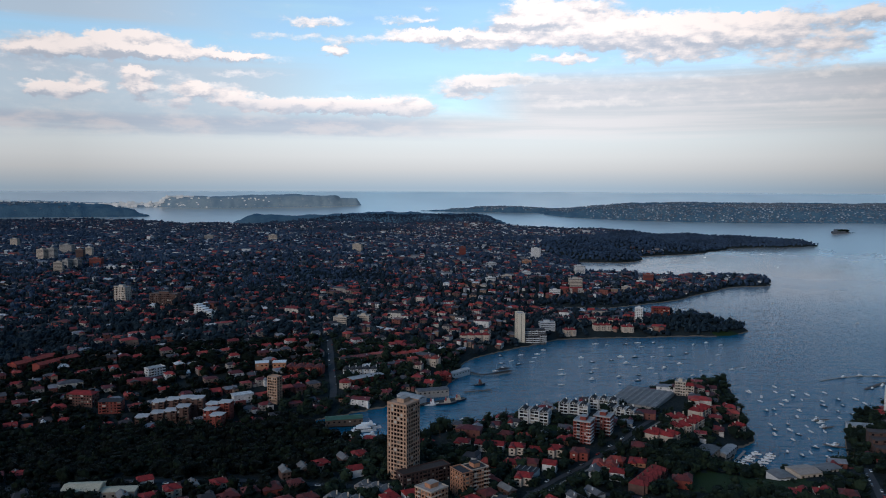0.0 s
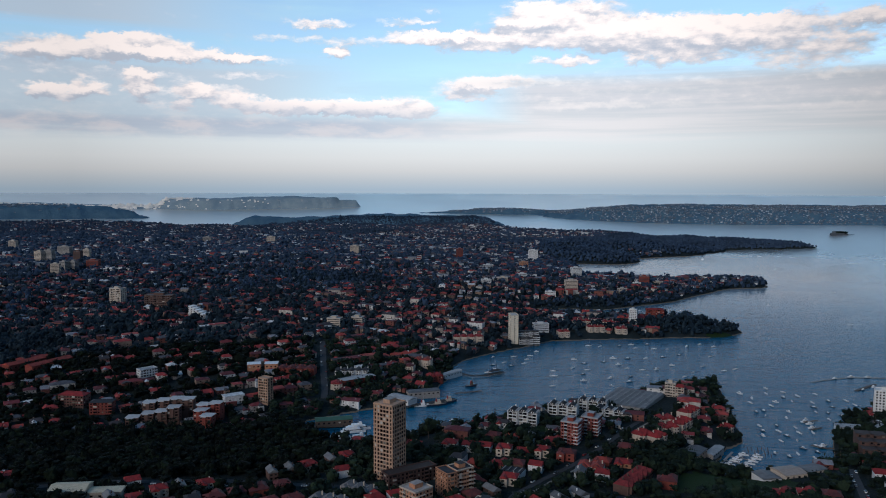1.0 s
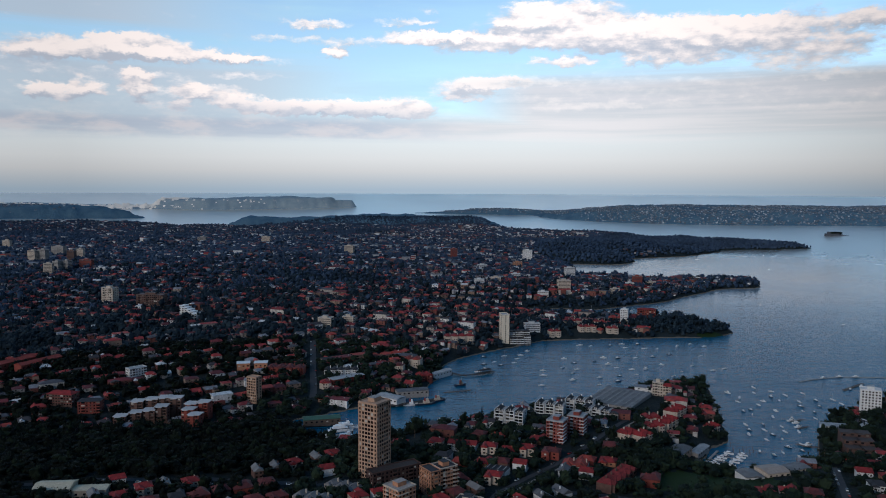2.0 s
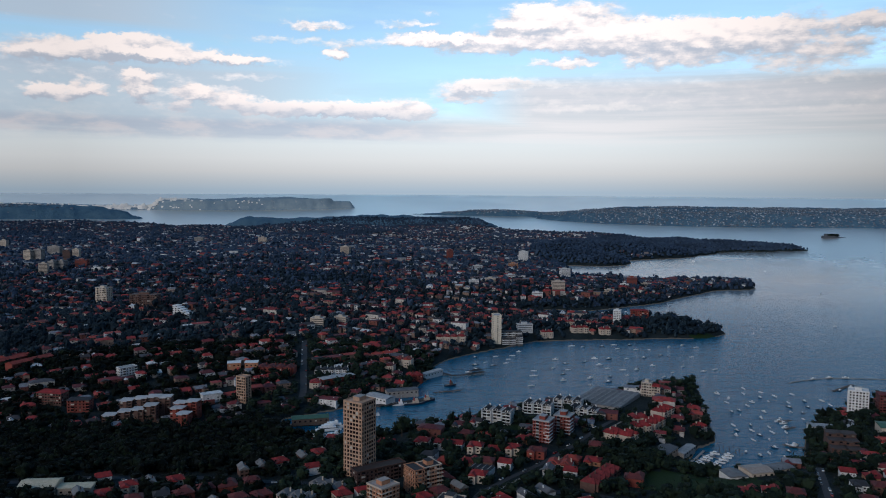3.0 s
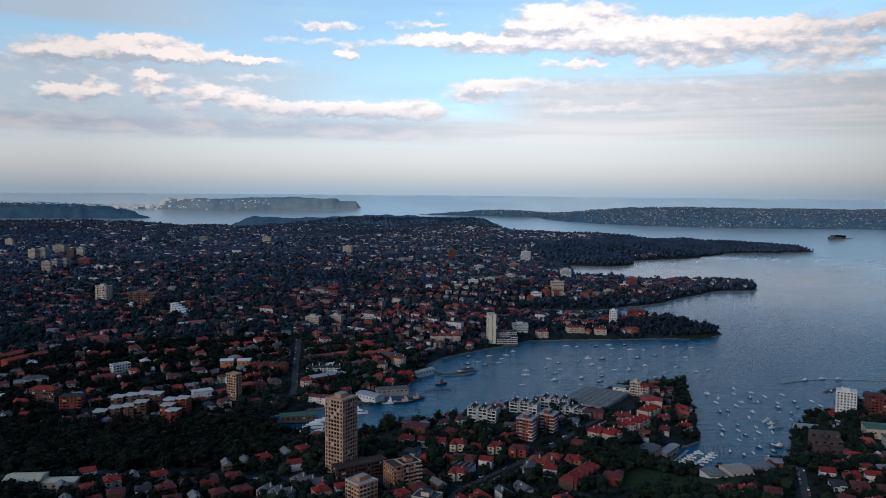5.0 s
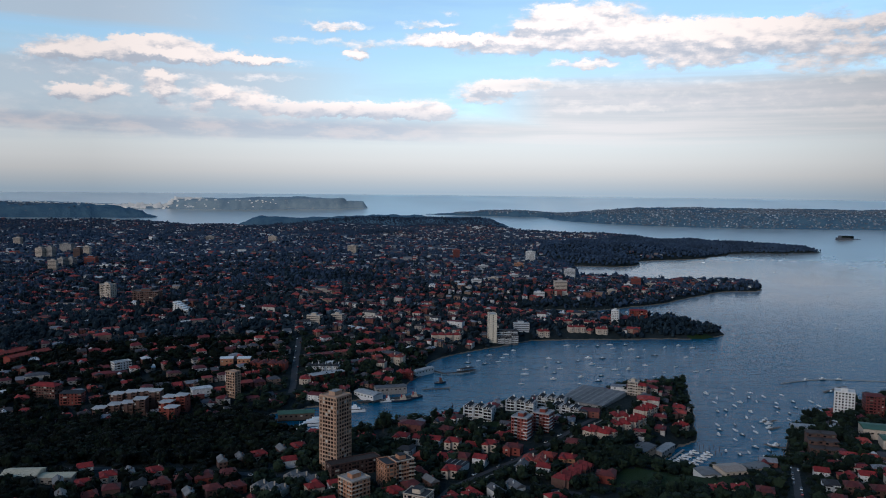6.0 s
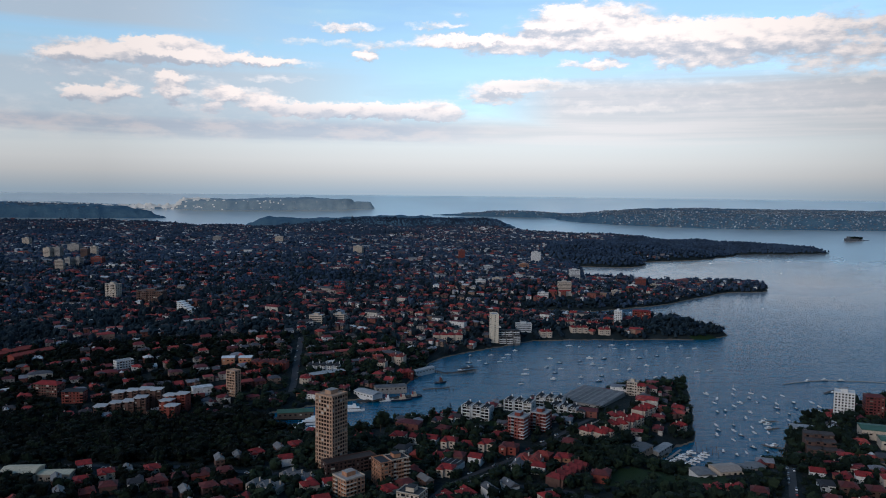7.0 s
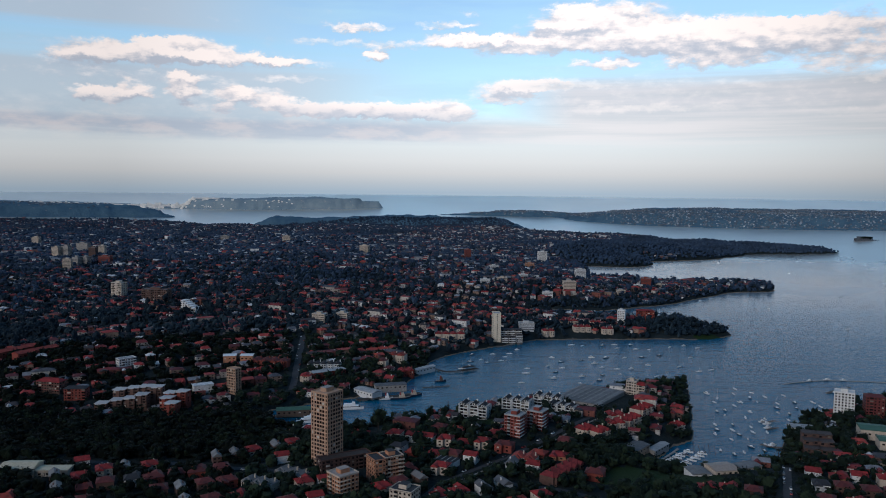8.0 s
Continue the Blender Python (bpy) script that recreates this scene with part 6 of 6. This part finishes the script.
jetty("marina_walkway", "grey marina walkway on piles", [(242, 642), (256, 660), (270, 680)], 2.2, CONCRETE, 1.0)
jetty("marina_finger", "marina finger pontoon between cruisers", [(256, 660), (272, 647)], 1.4, CONCRETE, 0.7)
jetty("marina_finger", "marina finger pontoon between cruisers", [(264, 671), (281, 658)], 1.4, CONCRETE, 0.7)
jetty("breakwater", "long low floating breakwater", [(460, 931), (480, 941), (499, 949), (523, 956), (543, 955), (575, 953), (600, 950)], 2.6, CONCRETE, 0.8, False)
jetty("club_pontoon", "timber club pontoon with boats", [(494, 892), (512, 906), (534, 923)], 4.0, TIMBER, 0.9)
jetty("cove_landing", "timber landing stage in the cove", [(372, 690), (356, 692), (350, 700)], 2.0, TIMBER, 1.1)
jetty("cove_landing", "timber landing stage in the cove", [(386, 752), (372, 745)], 2.0, TIMBER, 1.1)
jetty("cove_landing", "timber landing stage in the cove", [(392, 775), (376, 770)], 2.0, TIMBER, 1.1)
jetty("club_deck", "broad timber deck before the clubhouse", [(276, 614), (304, 628), (316, 634)], 5.0, TIMBER, 1.6)
jetty("slip_wharf", "long stone-faced work wharf", [(-46, 812), (-20, 822), (22, 846)], 8.0, DARK_TIMBER, 1.9)
jetty("ferry_wharf", "timber ferry wharf before the shed", [(-124, 744), (-90, 748)], 5.0, TIMBER, 1.7)
for bx, by, t, k in ((252, 645, -38, 2), (257, 650, -40, 2), (264, 658, -36, 2), (268, 663, -38, 2), (273, 668, -40, 4), (278, 674, -38, 2), (264, 640, -36, 2), (269, 645, -38, 2), (275, 652, -40, 2), (280, 658, 142, 2), (285, 664, -38, 2), (247, 637, -36, 2), (256, 630, -30, 2), (289, 670, -40, 2),
                     (361, 699, 15, 2), (358, 694, 12, 4), (376, 752, 20, 2), (380, 765, 10, 2), (378, 772, 10, 2), (499, 951, 30, 2), (523, 958, 5, 2), (543, 957, 5, 2), (505, 897, 40, 4), (526, 912, 40, 2)):
    copy_thing(BOATS[k], pose(bx, by, 0.02, 0, 0, t))


def pile(x, y, h=3.2):
    bm = bmesh.new()
    bmesh.ops.create_cone(bm, cap_ends=True, segments=6, radius1=0.24, radius2=0.2, depth=h + 3, matrix=Matrix.Translation((0, 0, (h - 3) / 2)))
    ob = new("mooring_pile", mesh_of("mooring_pile", bm, TIMBER))
    ob.location = (x, y, 0)
    tagged(ob, "weathered timber mooring pile in the water", "pile", "mooring piles")


for i in range(16):
    pile(282 + 4.5 * (i % 5) + (i // 5) * 2, 668 + 9 * (i // 5) + (i % 2) * 2)
for i in range(8):
    pile(24 + 5 * i, 868 + 3 * (i % 3))

# ---- parked cars ----


def car(label, paint):
    ob = thing("car", pose(0, 0, 0), label, "car", "parked cars")
    bm = cabin_bm(-2.2, 2.2, 0.88, 0.35, 0.95, 0.2)
    part("body", bm, paint, ob)
    part("cabin", cabin_bm(-1.5, 1.1, 0.78, 0.954, 1.45, 0.7), GLASS, ob)
    for wx in (-1.35, 1.35):
        for wy in (-0.8, 0.8):
            bm = bmesh.new()
            bmesh.ops.create_cone(bm, cap_ends=True, segments=10, radius1=0.32, radius2=0.32, depth=0.22, matrix=pose(wx, wy, 0.32, 90, 0, 0))
            part("wheel", bm, TYRE, ob)
    return ob


CARS = [car("white car parked at the kerb", CAR_WHITE), car("grey car parked at the kerb", CAR_GREY), car("red car parked at the kerb", CAR_RED)]
ROADSIDE = [((186, 706), (61, 552), 2.4, 9), ((311, 536), (342, 618), 2.3, 7), ((-124, 850), (-156, 1031), 2.6, 9), ((-250, 585), (-90, 575), 2.4, 6)]
seen = set()
for (ax, ay), (bx, by), side, n in ROADSIDE:
    turn = math.degrees(math.atan2(by - ay, bx - ax))
    for i in range(n):
        t = (i + 0.3 + boat_rng.random() * 0.5) / n
        s = side if boat_rng.random() < 0.5 else -side
        cx = ax + (bx - ax) * t - math.sin(radians(turn)) * s
        cy = ay + (by - ay) * t + math.cos(radians(turn)) * s
        k = boat_rng.choices((0, 1, 2), (0.5, 0.4, 0.1))[0]
        m = pose(cx, cy, ground(cx, cy) + 0.4, 0, 0, turn + (180 if boat_rng.random() < 0.5 else 0))
        if k in seen:
            copy_thing(CARS[k], m)
        else:
            CARS[k].matrix_basis = m
            seen.add(k)

# ---- far shores ----


def far_town(name, label, x, y, w, d, h, mats, which, turn=0.0):
    """Boxes of far houses and blocks with low roofs, one mesh. turn: degrees by which they stand off the axes."""
    z = land(x, y)[0]
    c, s = math.cos(radians(turn)), math.sin(radians(turn))
    rows = []
    for top in (False, True):
        for i, j in ((-.5, -.5), (.5, -.5), (.5, .5), (-.5, .5)):
            rows.append(np.stack(drawn(x + w * i * c - d * j * s, y + w * i * s + d * j * c, z + (h if top else -4.0)), 1))
    rows.append(np.stack(drawn(x, y, z + h + np.minimum(w, d) * 0.22 * (h < 12)), 1))
    v = np.stack(rows, 1).reshape(-1, 3)
    base = (np.arange(len(x)) * 9)[:, None]
    walls = np.concatenate([base + np.array(f) for f in ((0, 1, 5, 4), (1, 2, 6, 5), (2, 3, 7, 6), (3, 0, 4, 7))])
    tops = np.concatenate([base + np.array(f) for f in ((4, 5, 8), (5, 6, 8), (6, 7, 8), (7, 4, 8))])
    tagged(new(name, bulk(name, v, [walls, tops], mats, which)), label, "houses", kind="stuff")


def scatter(n, x0, x1, y0, y1, low, high):
    x, y = rng.uniform(x0, x1, n), rng.uniform(y0, y1, n)
    z = land(x, y)[0]
    k = (z > low) & (z < high) & (rng.random(n) < 0.55 + 0.6 * rough(x, y, 350, 11))
    return x[k], y[k]


# the blue-grey of these houses is distance haze put into their colours
FAR_WALLS = assorted("hazy_house_walls", [(0.0, (0.28, 0.35, 0.42)), (0.25, (0.16, 0.21, 0.27)), (0.55, (0.10, 0.14, 0.19)), (0.92, (0.52, 0.58, 0.64))], 0.85)
FAR_ROOFS = assorted("hazy_far_roofs", [(0.0, (0.12, 0.10, 0.10)), (0.4, (0.10, 0.12, 0.14)), (0.8, (0.30, 0.32, 0.35))], 0.85)
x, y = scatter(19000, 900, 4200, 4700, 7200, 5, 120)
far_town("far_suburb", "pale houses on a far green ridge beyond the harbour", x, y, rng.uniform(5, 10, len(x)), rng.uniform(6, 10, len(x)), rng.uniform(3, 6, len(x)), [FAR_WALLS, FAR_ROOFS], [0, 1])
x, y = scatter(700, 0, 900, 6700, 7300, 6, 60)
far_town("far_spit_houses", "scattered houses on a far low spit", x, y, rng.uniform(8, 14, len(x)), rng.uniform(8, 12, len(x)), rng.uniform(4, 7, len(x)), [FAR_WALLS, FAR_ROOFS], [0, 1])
# warm full-white base stands in for the sunlight on the town
SUNNY = plain("sunlight_tinted_walls", (1.0, 0.93, 0.84), 0.8, 0.08, 0.02)
x, y = scatter(500, -5600, -2350, 7600, 8900, 4, 75)
x = np.concatenate([x, rng.normal(-3250, 360, 330), rng.uniform(-2750, -1900, 120)])
y = np.concatenate([y, rng.uniform(7750, 8500, 330), rng.uniform(7900, 8400, 120)])
z, shore = land(x, y)
k = (z > 2.5) & ((x < -2750) | (shore < 110))
x, y = x[k], y[k]
tall = rng.random(len(x)) < np.where(np.abs(x + 3150) < 350, 0.15, 0.04)
far_town("far_beach_town", "sunlit white beach town on a far shore", x, y, np.where(x < -2750, rng.uniform(14, 34, len(x)), rng.uniform(8, 16, len(x))), rng.uniform(10, 16, len(x)), np.where(x > -2750, rng.uniform(4, 7, len(x)), np.where(tall, rng.uniform(22, 38, len(x)), rng.uniform(8, 18, len(x)))), [SUNNY, SUNNY], [0, 1], -20)
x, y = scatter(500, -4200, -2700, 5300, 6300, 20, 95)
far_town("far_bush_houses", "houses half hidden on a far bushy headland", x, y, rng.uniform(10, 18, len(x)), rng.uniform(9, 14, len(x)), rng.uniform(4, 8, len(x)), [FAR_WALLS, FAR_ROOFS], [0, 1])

# a small fort on a rock in the harbour, with a round tower
fx, fy, fz = (float(v) for v in drawn(np.array(2010.0), np.array(3915.0), np.array(0.0)))
k = 0.75
# the fort's dark bluish far-off silhouette is painted into the stone
FORT_STONE = plain("hazed_fort_stone", (0.11, 0.125, 0.145), 0.9, 0.4, 0.2)
fort = thing("island_fort", pose(fx, fy, fz), "small stone island fort with a round tower and trees", "fort")
bm = bmesh.new()
box(bm, -50 * k, 75 * k, -14 * k, 14 * k, -6, 2.5)
for v in bm.verts:
    v.co.x *= 1.0 if v.co.z < 0 else 0.94
part("rock", bm, FORT_STONE, fort)
boxes("rampart", [(-48 * k, 20 * k, -10 * k, 10 * k, 2.5, 8), (20 * k, 40 * k, -6, 6, 2.5, 5)], FORT_STONE, fort)
bm = bmesh.new()
bmesh.ops.create_cone(bm, cap_ends=True, segments=16, radius1=8, radius2=7, depth=13, matrix=Matrix.Translation((-30 * k, 0, 9)))
part("tower", bm, FORT_STONE, fort)
v, f = crown([clump(2, -10 + 11 * q, 2 * (q % 2), 10, 8, 5, 0.6) for q in range(4)])
ob = new("tree_clump", bulk("tree_clump", v, [f], [LEAF]))
ob.parent = fort
